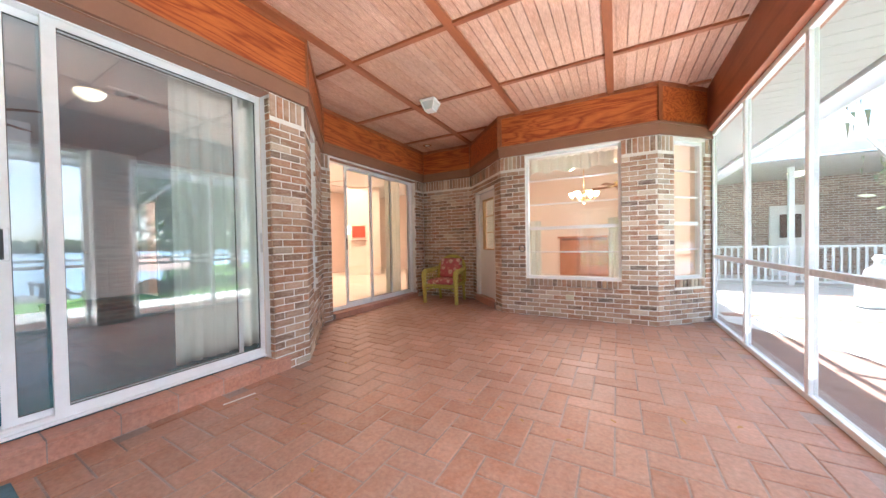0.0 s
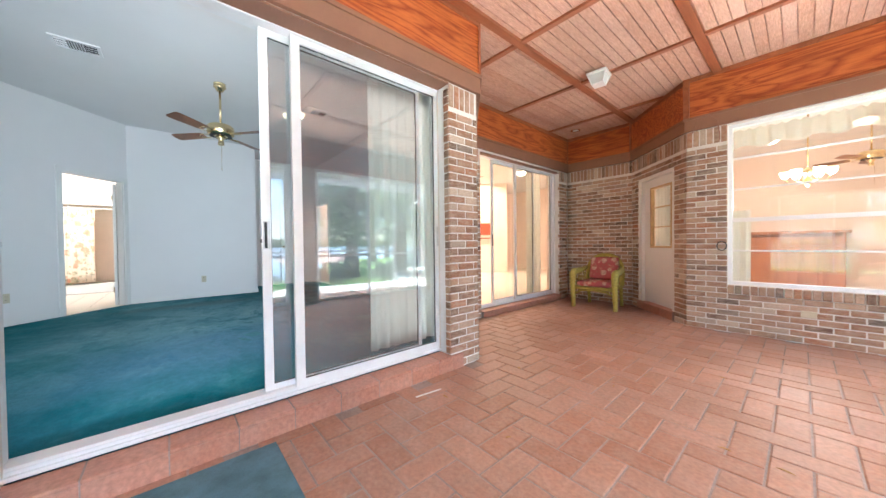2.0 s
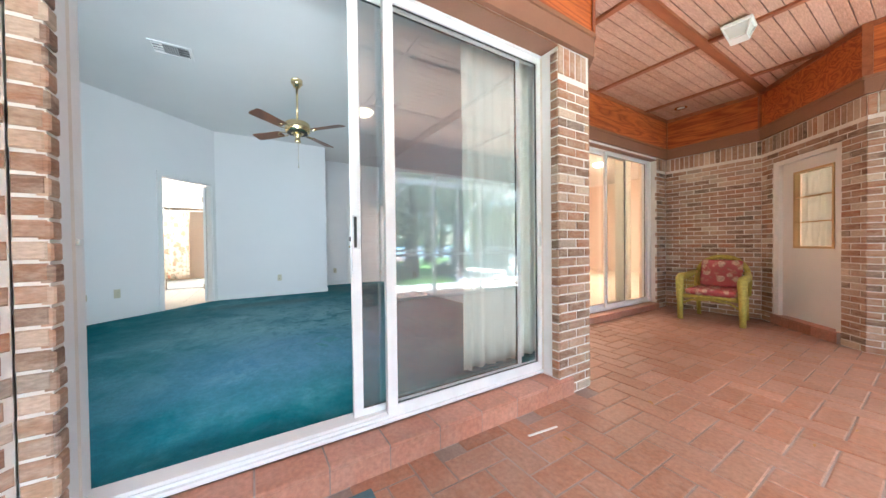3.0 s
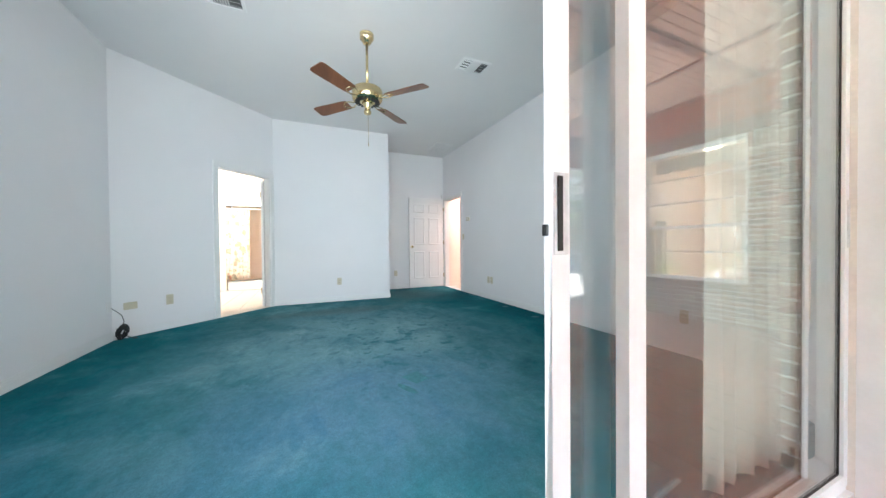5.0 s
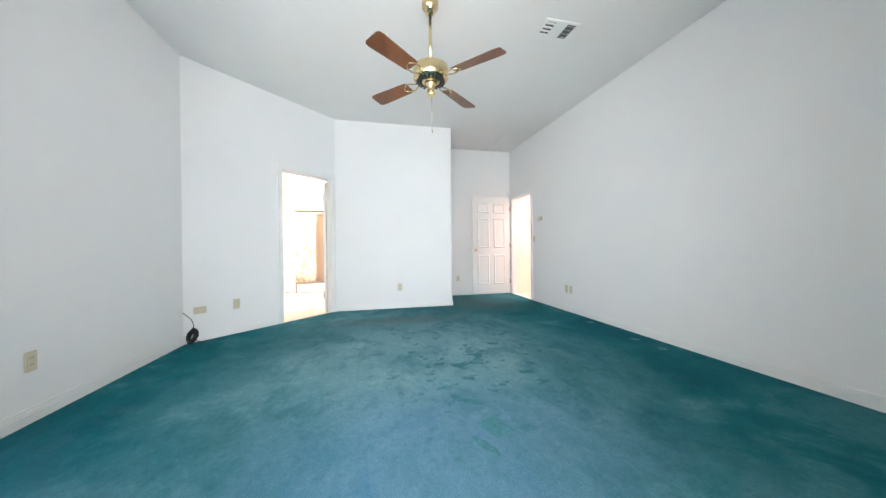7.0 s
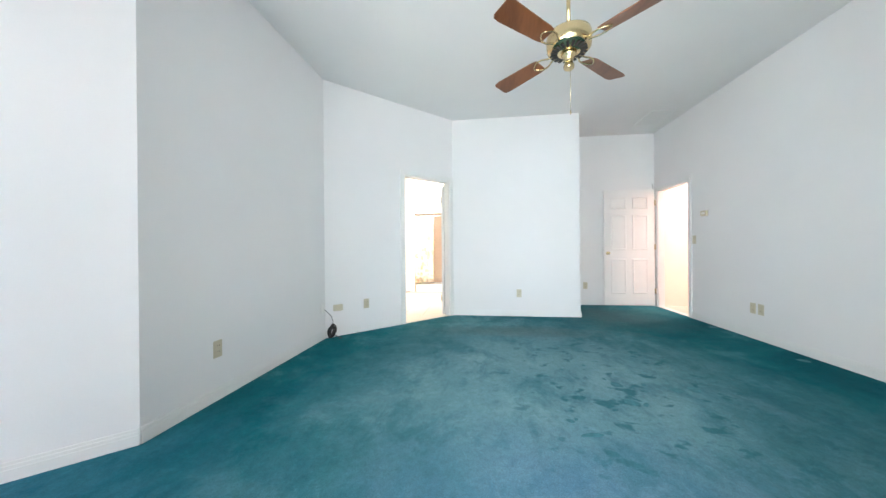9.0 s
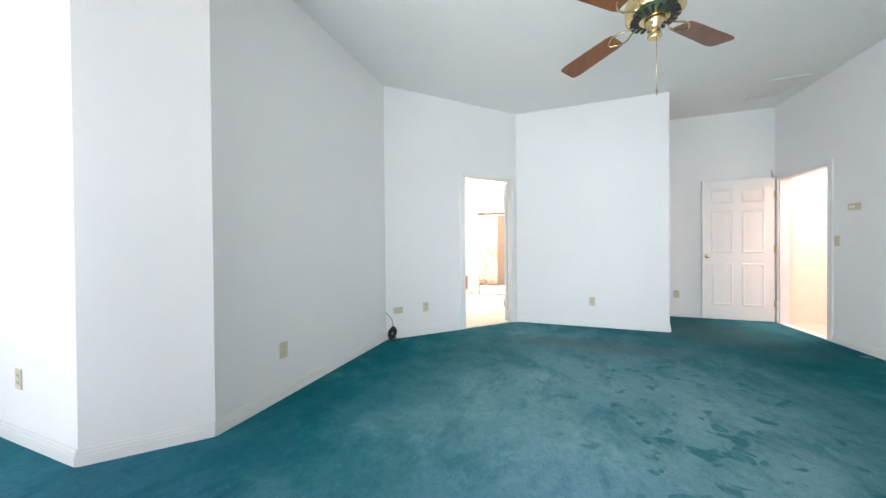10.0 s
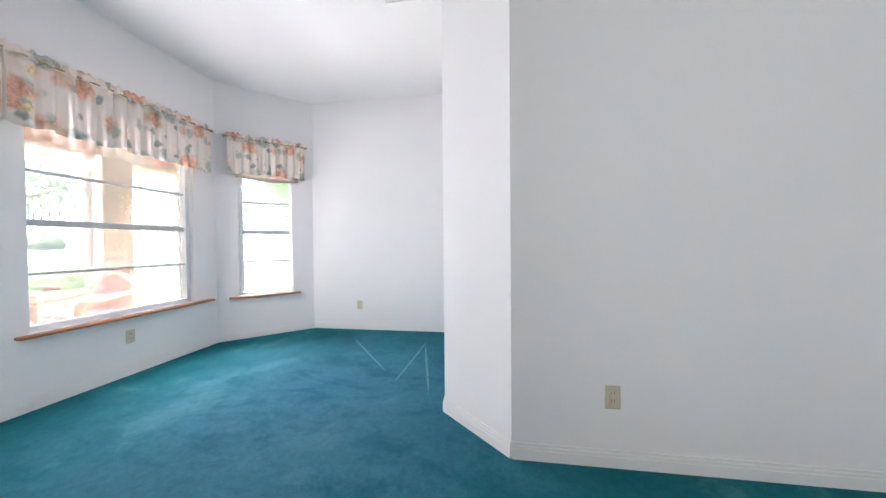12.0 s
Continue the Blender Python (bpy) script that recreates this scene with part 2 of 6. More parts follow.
    c = mixed(t, faded(both(band(print_, 0.58, 0.65), trodden), 0.75), c, (0.022, 0.135, 0.160))
    c = mixed(t, 0.6, c, ramped(t, fibre, [(0.3, (0.5, 0.5, 0.5)), (0.7, (1.3, 1.3, 1.3))]), "MULTIPLY")
    c = mixed(t, 0.5, c, ramped(t, noised(t, v, 26.0, 5.0, 0.8), [(0.3, (0.66, 0.66, 0.66)), (0.7, (1.25, 1.25, 1.25))]), "MULTIPLY")
    c = mixed(t, 1.0, c, (1.16, 1.02, 1.08), "MULTIPLY")
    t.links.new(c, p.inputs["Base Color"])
    p.inputs["Roughness"].default_value = 0.95
    p.inputs["Specular IOR Level"].default_value = 0.1
    bumped(t, p, mixed(t, 0.5, fibre, mid), 0.7, 0.012)
    return m


def brickwork(name):
    """Brick courses of a wall that stays far off."""
    m, t, p = nodes_of(name)
    br = t.nodes.new("ShaderNodeTexBrick")
    for key, value in (("Color1", (0.40, 0.30, 0.24, 1)), ("Color2", (0.22, 0.15, 0.12, 1)), ("Mortar", (0.62, 0.58, 0.54, 1))):
        br.inputs[key].default_value = value
    for key, value in (("Scale", 1.0), ("Mortar Size", 0.008), ("Brick Width", 0.205), ("Row Height", 0.068), ("Bias", 0.1)):
        br.inputs[key].default_value = value
    v = mapped(t, turn=(math.pi / 2, 0, 0))
    t.links.new(v, br.inputs["Vector"])
    c = mixed(t, 0.6, br.outputs["Color"], ramped(t, noised(t, v, 7.0), [(0.3, (0.65, 0.65, 0.65)), (0.7, (1.25, 1.2, 1.15))]), "MULTIPLY")
    t.links.new(c, p.inputs["Base Color"])
    p.inputs["Roughness"].default_value = 0.9
    return m


def floral_material(name, ground, spot_a, spot_b, scale=9.0, heart=None):
    """Printed cloth: fruit-like spots and leaves on a pale ground."""
    m, t, p = nodes_of(name)
    v = mapped(t)

    def spots(k, seed, radius, colour, base):
        mp = t.nodes.new("ShaderNodeMapping")
        mp.inputs["Location"].default_value = (seed, seed * 1.7, seed * 0.6)
        t.links.new(v, mp.inputs["Vector"])
        vo = t.nodes.new("ShaderNodeTexVoronoi")
        vo.inputs["Scale"].default_value = k
        wob = t.nodes.new("ShaderNodeVectorMath")
        wob.operation = "MULTIPLY_ADD"
        nz_ = t.nodes.new("ShaderNodeTexNoise")
        nz_.inputs["Scale"].default_value = k * 1.6
        t.links.new(mp.outputs[0], nz_.inputs["Vector"])
        t.links.new(nz_.outputs["Color"], wob.inputs[0])
        wob.inputs[1].default_value = (0.09, 0.09, 0.09)
        t.links.new(mp.outputs[0], wob.inputs[2])
        t.links.new(wob.outputs[0], vo.inputs["Vector"])
        mask = ramped(t, vo.outputs["Distance"], [(radius * 0.8, (0.85, 0.85, 0.85)), (radius + 0.06, (0, 0, 0))])
        shade = ramped(t, noised(t, v, 40.0), [(0.3, tint(colour, 0.6)), (0.7, tint(colour, 1.3))])
        return mixed(t, mask, base, shade)

    c = spots(scale, 3.1, 0.36, spot_b, ground)
    c = spots(scale * 1.25, 1.3, 0.22, tint(spot_b, 0.7), c)
    c = spots(scale * 0.8, 7.7, 0.36, spot_a, c)
    if heart:
        c = spots(scale * 0.8, 7.75, 0.18, heart, c)
    t.links.new(c, p.inputs["Base Color"])
    p.inputs["Roughness"].default_value = 0.85
    bumped(t, p, noised(t, v, 300.0), 0.2, 0.002)
    return m


BRICKS = [(0.0, (0.46, 0.30, 0.20)), (0.16, (0.32, 0.155, 0.09)), (0.3, (0.50, 0.34, 0.24)), (0.42, (0.17, 0.10, 0.07)), (0.55, (0.40, 0.21, 0.125)),
          (0.66, (0.66, 0.54, 0.43)), (0.76, (0.115, 0.08, 0.065)), (0.83, (0.33, 0.18, 0.115)), (0.9, (0.43, 0.19, 0.10)), (1.0, (0.48, 0.35, 0.25))]
PAVERS = [(0.0, (0.33, 0.145, 0.085)), (0.3, (0.42, 0.20, 0.125)), (0.55, (0.40, 0.215, 0.15)), (0.8, (0.45, 0.235, 0.16)), (1.0, (0.36, 0.18, 0.12))]
M_BRICK = varied("brick", BRICKS, 0.85, (1, 1, 3), (0.60, 0.49, 0.39), 0.42, 0.6)
M_PAVER = varied("paver", PAVERS, 0.45, (1, 1, 1), (0.42, 0.28, 0.22), 0.4, 0.25)
M_PAVER_REST = varied("paver_rest", PAVERS, 0.45, (1, 1, 1), (0.42, 0.28, 0.22), 0.4, 0.25, island=True)
M_MORTAR = plain("mortar", (0.74, 0.71, 0.67), 0.95, vary=0.15, bump=0.4)
M_GROUT = plain("floor_grout", (0.31, 0.245, 0.22), 0.9, vary=0.45, scale=1.2, bump=0.3)
M_WHITE_WALL = plain("painted_wall", (0.81, 0.805, 0.81), 0.75, vary=0.025, scale=1.1, grain=140, bump=0.12)
M_CEIL = plain("textured_ceiling", (0.80, 0.795, 0.785), 0.9, vary=0.03, scale=1.0, grain=180, bump=0.25)
M_TRIM = plain("white_trim", (0.80, 0.80, 0.79), 0.4, vary=0.03)
M_ALU = plain("white_aluminium", (0.80, 0.82, 0.84), 0.35, vary=0.05, scale=8)
M_ALU_OLD = plain("worn_aluminium", (0.62, 0.63, 0.65), 0.4, metal=0.3, vary=0.2, scale=20)
M_PLY = wood("stained_plywood", (0.27, 0.036, 0.008), (0.62, 0.17, 0.04), axis=1, rings=3.0, wave=6, coarse=1.7)
M_PLY_X = wood("stained_plywood_x", (0.27, 0.036, 0.008), (0.62, 0.17, 0.04), axis=0, rings=3.0, wave=6, coarse=1.7)
M_BEAM = wood("stained_beam", (0.26, 0.075, 0.03), (0.40, 0.13, 0.055), axis=1, rings=1.2, rough=0.5)
M_BEAM_X = wood("stained_beam_x", (0.26, 0.075, 0.03), (0.40, 0.13, 0.055), axis=0, rings=1.2, rough=0.5)
M_CEIL_WOOD = varied("ceiling_boards", [(0, (0.53, 0.275, 0.18)), (0.5, (0.58, 0.33, 0.23)), (1, (0.62, 0.37, 0.275))], 0.6, (6, 0.7, 1), (0.70, 0.46, 0.36), 0.4, 0.2, island=True, grain=18.0)
M_BROWN = plain("brown_paint", (0.27, 0.135, 0.085), 0.55, vary=0.1)
M_LEDGE = varied("ledge_tile", [(0, (0.46, 0.20, 0.13)), (1, (0.53, 0.26, 0.19))], 0.5, (1, 1, 1), (0.5, 0.33, 0.26), 0.25, 0.2)
M_CARPET = carpet_material()
M_GLASS = glass_material("window_glass", gloss_floor=0.08)
M_TINT = glass_material("tinted_door_glass", (0.94, 0.96, 0.96), 0.14)
M_SCREEN = veil_material("insect_screen", (0.48, 0.48, 0.49), 0.36)
M_SHEER = sheer_material("sheer_curtain", (0.93, 0.92, 0.85), 0.9)
M_BRASS = plain("polished_brass", (0.72, 0.58, 0.33), 0.18, metal=1.0, vary=0.06)
M_HINGE = plain("dull_brass", (0.46, 0.38, 0.26), 0.45, metal=0.6, vary=0.1)
M_BLADE = wood("fan_blade_wood", (0.13, 0.045, 0.018), (0.26, 0.10, 0.04), axis=0, rings=1.0, rough=0.35)
M_OAK = wood("oak_sill", (0.33, 0.13, 0.05), (0.50, 0.23, 0.10), axis=0, rings=1.2)
M_ALMOND = plain("almond_plastic", (0.58, 0.53, 0.40), 0.4, vary=0.03)
M_BLACK = plain("black_plastic", (0.015, 0.015, 0.016), 0.45, vary=0.1)
M_PEACH = plain("peach_wall", (0.86, 0.66, 0.52), 0.8, vary=0.03)
M_LIVING = plain("warm_living_wall", (0.86, 0.73, 0.64), 0.8, vary=0.03)
M_WIN_BAR = plain("grey_window_bar", (0.48, 0.50, 0.52), 0.4, metal=0.2, vary=0.08)
M_CREAM = plain("cream_wall", (0.82, 0.74, 0.64), 0.8, vary=0.03)
M_TILE = plain("pale_floor_tile", (0.70, 0.62, 0.54), 0.35, vary=0.05)
M_CONCRETE = plain("pool_deck_concrete", (0.66, 0.63, 0.59), 0.85, vary=0.1, scale=1.0)
M_GRASS = plain("lawn", (0.15, 0.28, 0.055), 0.9, vary=0.35, scale=0.8, grain=30)
M_WATER = plain("lake_water", (0.22, 0.34, 0.44), 0.28, vary=0.1, scale=0.1)
M_BED = plain("paver_bed", (0.22, 0.13, 0.10), 0.85, vary=0.3, scale=3.0, bump=0.4)
M_DOCK = plain("weathered_planks", (0.24, 0.21, 0.19), 0.85, vary=0.3, scale=5)
M_LEAF = plain("leaves", (0.17, 0.22, 0.11), 0.6, vary=0.4, scale=2)
leaf_tree = M_LEAF.node_tree
leaf_back, leaf_mix = leaf_tree.nodes.new("ShaderNodeBsdfTranslucent"), leaf_tree.nodes.new("ShaderNodeMixShader")
leaf_back.inputs[0].default_value, leaf_mix.inputs[0].default_value = (0.28, 0.36, 0.19, 1), 0.5
leaf_tree.links.new(leaf_tree.nodes["Principled BSDF"].outputs[0], leaf_mix.inputs[1])
leaf_tree.links.new(leaf_back.outputs[0], leaf_mix.inputs[2])
leaf_tree.links.new(leaf_mix.outputs[0], leaf_tree.nodes["Material Output"].inputs["Surface"])
M_MOSS = plain("hanging_moss", (0.24, 0.27, 0.18), 0.9, vary=0.3, scale=3)
M_BARK = plain("bark", (0.14, 0.10, 0.07), 0.9, vary=0.3, scale=6)
M_ROOF = plain("roof_shingle", (0.2, 0.18, 0.16), 0.9, vary=0.2)
M_HALL = plain("pink_hall_wall", (0.88, 0.75, 0.69), 0.8, vary=0.03)
M_SOFFIT = plain("soffit", (0.42, 0.415, 0.41), 0.7, vary=0.04)
M_WICKER = plain("green_wicker", (0.42, 0.36, 0.075), 0.6, vary=0.35, scale=30, grain=120, bump=0.5)
M_CUSHION = floral_material("chair_cushion", (0.40, 0.09, 0.10), (0.62, 0.46, 0.36), (0.46, 0.20, 0.16), 11.0)
# Cane and cushion below are paled to carry the bright haze outside the window
M_CANE = plain("hazed_cane", (0.60, 0.47, 0.33), 0.6, vary=0.2, scale=30, grain=120, bump=0.4)
M_HAZED = floral_material("hazed_cushion", (0.50, 0.25, 0.24), (0.66, 0.52, 0.46), (0.52, 0.36, 0.32), 11.0)
M_FLORAL = floral_material("floral_cloth", (0.85, 0.75, 0.68), (0.76, 0.38, 0.25), (0.44, 0.48, 0.42), 5.6, (0.84, 0.62, 0.36))
M_SHOWER = floral_material("shower_cloth", (0.74, 0.62, 0.50), (0.70, 0.32, 0.20), (0.50, 0.44, 0.30), 8.0)
M_RUG = plain("blue_green_mat", (0.085, 0.165, 0.205), 0.95, vary=0.45, scale=6, grain=200, bump=0.6)
M_STEEL = plain("steel", (0.6, 0.6, 0.6), 0.3, metal=1.0)
M_DUCT = plain("grey_duct", (0.11, 0.11, 0.11), 0.7)
M_DARK = plain("dark_void", (0.03, 0.03, 0.03), 0.8)
M_CABINET = wood("cabinet_wood", (0.36, 0.12, 0.05), (0.55, 0.22, 0.10), axis=2, rings=1.0)

# ---- building helpers ----


def box(bm, x0, y0, z0, x1, y1, z1, m=None):
    vs = [bm.verts.new((m @ Vector(c)) if m else c) for c in
          ((x0, y0, z0), (x1, y0, z0), (x1, y1, z0), (x0, y1, z0), (x0, y0, z1), (x1, y0, z1), (x1, y1, z1), (x0, y1, z1))]
    for f in ((3, 2, 1, 0), (4, 5, 6, 7), (0, 1, 5, 4), (1, 2, 6, 5), (2, 3, 7, 6), (3, 0, 4, 7)):
        bm.faces.new([vs[i] for i in f])
    return vs


def soft_box(bm, x0, y0, z0, x1, y1, z1, r=0.006, m=None, segments=2):
    one = bmesh.new()
    box(one, x0, y0, z0, x1, y1, z1)
    bmesh.ops.recalc_face_normals(one, faces=one.faces)
    bmesh.ops.bevel(one, geom=one.edges[:], offset=r, segments=segments, affect="EDGES", profile=0.5)
    join(bm, one, m)


def join(bm, other, m=None):
    made = {}
    for v in other.verts:
        made[v] = bm.verts.new((m @ v.co) if m else v.co)
    for f in other.faces:
        g = bm.faces.new([made[v] for v in f.verts])
        g.smooth = f.smooth
    other.free()


def lathe(bm, profile, n=24, m=None, smooth=True):
    """A solid of revolution round z; profile: (radius, z) from bottom to top."""
    rings = []
    for r, z in profile:
        ring = [Vector((r * math.cos(2 * math.pi * k / n), r * math.sin(2 * math.pi * k / n), z)) for k in range(n)]
        rings.append([bm.verts.new((m @ c) if m else c) for c in ring])
    for a_, b_ in zip(rings, rings[1:]):
        for k in range(n):
            f = bm.faces.new((a_[k], a_[(k + 1) % n], b_[(k + 1) % n], b_[k]))
            f.smooth = smooth
    bm.faces.new(rings[0][::-1])
    bm.faces.new(rings[-1])


def tube(bm, points, radius, n=10):
    """A round bar along points."""
    pts = [Vector(p_) for p_ in points]
    rings = []
    for k, p_ in enumerate(pts):
        d = (pts[min(k + 1, len(pts) - 1)] - pts[max(k - 1, 0)]).normalized()
        u = d.orthogonal().normalized() if k == 0 else (u - d * u.dot(d)).normalized()
        w = d.cross(u)
        r = radius[k] if isinstance(radius, (list, tuple)) else radius
        rings.append([bm.verts.new(p_ + (u * math.cos(2 * math.pi * i / n) + w * math.sin(2 * math.pi * i / n)) * r) for i in range(n)])
    for a_, b_ in zip(rings, rings[1:]):
        for i in range(n):
            f = bm.faces.new((a_[i], a_[(i + 1) % n], b_[(i + 1) % n], b_[i]))
            f.smooth = True
    bm.faces.new(rings[0][::-1])
    bm.faces.new(rings[-1])


def mesh_of(name, bm, material):
    bmesh.ops.recalc_face_normals(bm, faces=bm.faces)
    me = bpy.data.meshes.new(name)
    bm.to_mesh(me)
    bm.free()
    me.materials.append(material)
    return me


def part(name, bm, material, parent=None, label=""):
    ob = new(name, mesh_of(name, bm, material))
    ob.parent = parent
    return tagged(ob, label)


def thing(name, label, category, m=None, group="", kind=""):
    ob = new(name)
    ob.empty_display_size = 0.1
    if m:
        ob.matrix_world = m
    return tagged(ob, label, category, group, kind)


def cut_spans(length, z0, z1, openings):
    """Solid rectangles (s0, s1, za, zb) of a wall with rectangular openings."""
    cuts = sorted({0.0, length, *[min(max(v, 0), length) for o in openings for v in o[:2]]})
    for s0, s1 in zip(cuts, cuts[1:]):
        if s1 - s0 < 1e-4:
            continue
        mid, z = (s0 + s1) / 2, z0
        for o in sorted((o for o in openings if o[0] < mid < o[1]), key=lambda o: o[2]):
            if o[2] > z + 1e-4:
                yield s0, s1, z, o[2]
            z = max(z, o[3])
        if z1 > z + 1e-4:
            yield s0, s1, z, z1


def along(p, q):
    """Local frame of a wall: x runs from p to q, y points to the right of it, z up."""
    d = Vector((q[0] - p[0], q[1] - p[1], 0))
    n = d.length
    d.normalize()
    m = Matrix(((d.x, d.y, 0, p[0]), (d.y, -d.x, 0, p[1]), (0, 0, 1, 0), (0, 0, 0, 1)))
    return m, n


def wall(name, p, q, z0, z1, near, far, openings, material, label, category="wall"):
    """A wall along p to q whose body lies from near to far on its right side."""
    m, n = along(p, q)
    bm = bmesh.new()
    for s0, s1, a_, b_ in cut_spans(n, z0, z1, openings):
        box(bm, s0, near, a_, s1, far, b_, m)
    bmesh.ops.remove_doubles(bm, verts=bm.verts, dist=1e-5)
    ob = part(name, bm, material)
    return tagged(ob, label, category, kind="structure")


F = 0.18       # bedroom floor
C = 3.15       # bedroom ceiling
PC = 3.22      # patio ceiling
HEAD = 2.54    # top of the brick

# ---- bedroom shell ----
ROOM = [(-2.48, -0.50), (-2.48, 2.42), (-3.08, 3.02), (-8.54, 3.02), (-8.54, 1.48), (-7.5, 1.48), (-7.5, -0.375), (-6.135, -1.73), (-4.178, -1.73),
        (-3.775, -2.13), (-3.775, -3.97), (-1.755, -3.97), (-0.994, -3.25), (-0.994, -1.60)]
WALLS = ["wall_slider", "wall_corner_window", "wall_long", "wall_entry", "wall_closet_end", "wall_closet", "wall_bath_door", "wall_outlets",
         "wall_corner", "wall_nook_side", "wall_nook_end", "wall_nook_window_small", "wall_nook_window", "wall_nook_corner"]

OPEN = {
    "wall_slider": [(0.05, 2.67, F, HEAD)],
    "wall_corner_window": [(0.20, 0.64, 0.64, 2.45)],
    "wall_long": [(4.56, 5.38, F, 2.15)],
    "wall_bath_door": [(0.07, 0.86, F, 2.205)],
    "wall_nook_window_small": [(0.255, 0.837, 0.69, 2.40)],
    "wall_nook_window": [(0.27, 1.48, 0.70, 2.40)],
}
for i, name in enumerate(WALLS):
    p_, q_ = ROOM[i], ROOM[(i + 1) % len(ROOM)]
    if name == "wall_closet_end":
        q_ = (-7.601, 1.48)
    wall(name, p_, q_, F - 0.02, C + 0.02, 0.0, 0.10, OPEN.get(name, []), M_WHITE_WALL, "smooth white painted bedroom wall")


def slab(name, outline, z0, z1, material, label, category):
    bm = bmesh.new()
    low = [bm.verts.new((x, y, z0)) for x, y in outline]
    high = [bm.verts.new((x, y, z1)) for x, y in outline]
    bm.faces.new(low[::-1])
    bm.faces.new(high)
    n = len(outline)
    for k in range(n):
        bm.faces.new((low[k], low[(k + 1) % n], high[(k + 1) % n], high[k]))
    bmesh.ops.triangulate(bm, faces=[f for f in bm.faces if len(f.verts) > 4])
    return tagged(part(name, bm, material), label, category, kind="structure")


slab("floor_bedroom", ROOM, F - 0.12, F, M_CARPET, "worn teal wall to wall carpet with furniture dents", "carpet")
slab("ceiling_bedroom", [(-9, -4.3), (-1.8, -4.3), (-0.85, -3.35), (-0.85, -1.5), (-2.33, -0.4), (-2.33, 2.4), (-3.0, 3.1), (-9, 3.1)], C, C + 0.15, M_CEIL, "white textured bedroom ceiling", "ceiling")


def baseboard(p, q, s0, s1, height=0.085):
    m, n = along(p, q)
    s1 = n if s1 is None else s1
    bm = bmesh.new()
    box(bm, s0, -0.014, F, s1, -0.0005, F + height * 0.62, m)
    box(bm, s0, -0.011, F + height * 0.62 + 0.0005, s1, -0.0005, F + height * 0.82, m)
    box(bm, s0, -0.007, F + height * 0.82 + 0.0005, s1, -0.0005, F + height, m)
    return tagged(part("baseboard", bm, M_TRIM), "white moulded baseboard along the carpet", "baseboard", kind="structure")


SKIP = {"wall_slider": [], "wall_long": [(0, 4.5), (5.44, None)], "wall_bath_door": [(0.93, None)]}
for i, name in enumerate(WALLS):
    for s0, s1 in SKIP.get(name, [(0, None)]):
        baseboard(ROOM[i], ROOM[(i + 1) % len(ROOM)], s0, s1)

# ---- patio shell ----
OUT = [(-1.90, -4.45), (-0.79, -3.335), (-0.79, -1.51), (-2.195, -0.47), (-2.195, 2.39), (-3.33, 3.525), (-3.33, 6.34), (-2.13, 6.34), (-1.153, 5.303), (1.001, 5.302),
       (1.701, 5.987), (1.76, 6.045), (1.76, 11.2)]
slab("patio_slab", [(-3.55, -5.5), (1.87, -5.5), (1.87, 6.5), (-3.55, 6.5)], -0.14, -0.006, M_GROUT, "grout bed under the terracotta patio pavers", "floor")
BACK = {3: [(0.075, 2.50, -0.1, HEAD)], 4: [(0.42, 0.865, 0.62, 2.45)], 5: [(0.165, 2.495, -0.1, 2.51)], 7: [(0.205, 1.165, -0.1, 2.19)], 8: [(0.403, 1.73, 0.583, 2.525)],
        9: [(0.285, 0.842, 0.613, 2.50)], 0: [(0.661, 1.266, 0.686, 2.404)], 1: [(0.351, 1.569, 0.696, 2.404)]}
BRICK_WALLS = []
for i, (p_, q_) in enumerate(zip(OUT, OUT[1:])):
    if i == 10:
        continue
    BRICK_WALLS.append((i, wall("wall_patio_%d" % (i + 1), p_, q_, -0.1, PC + 0.05 if i != 11 else 2.75, -0.175, -0.007, BACK.get(i, []), M_MORTAR,
                                "tumbled mixed-brown brick patio wall with pale mortar")))
wall("wall_patio_13", (-1.90, -5.5), (-1.90, -4.46), -0.1, PC, -0.175, -0.012, [], M_MORTAR, "brick wall at the end of the patio")

# Fascia trim and stained plywood frieze round the patio
for i, (p_, q_) in enumerate(zip(OUT[:11], OUT[1:11])):
    m, n = along(p_, q_)
    bm = bmesh.new()
    box(bm, -0.015, 0.0, HEAD, n + 0.015, 0.035, 2.71, m)
    box(bm, -0.015, 0.0355, 2.68, n + 0.015, 0.05, 2.71, m)
    tagged(part("trim", bm, M_BROWN), "brown painted fascia board over the brick", "trim", kind="structure")
    bm = bmesh.new()
    box(bm, -0.01, 0.0, 2.711, n + 0.01, 0.022, PC, m)
    tagged(part("trim", bm, M_PLY if abs(q_[1] - p_[1]) > abs(q_[0] - p_[0]) else M_PLY_X), "orange stained plywood frieze with bold grain", "trim", kind="structure")
    bm = bmesh.new()
    box(bm, -0.03, 0.0225, 2.711, 0.035, 0.042, PC, m)
    box(bm, 0, 0.0225, PC - 0.05, n, 0.040, PC - 0.001, m)
    tagged(part("trim", bm, M_BEAM), "dark stained corner batten on the frieze", "trim", kind="structure")

# Patio ceiling: grooved boards under a deck, with battens on a square grid


def patio_start(x):
    """The y at which the patio begins, for a line along y at x."""
    if x < -2.195:
        return 2.39 - (x + 2.195)
    if x < -0.79:
        return -0.47 - (x + 2.195) * 0.74
    return -5.4


def patio_end(x):
    if x < -2.13:
        return 6.34
    if x < -1.153:
        return 6.34 - (x + 2.13) * 1.06
    return 5.303 if x < 1.0 else 5.303 + (x - 1.0) * 0.98


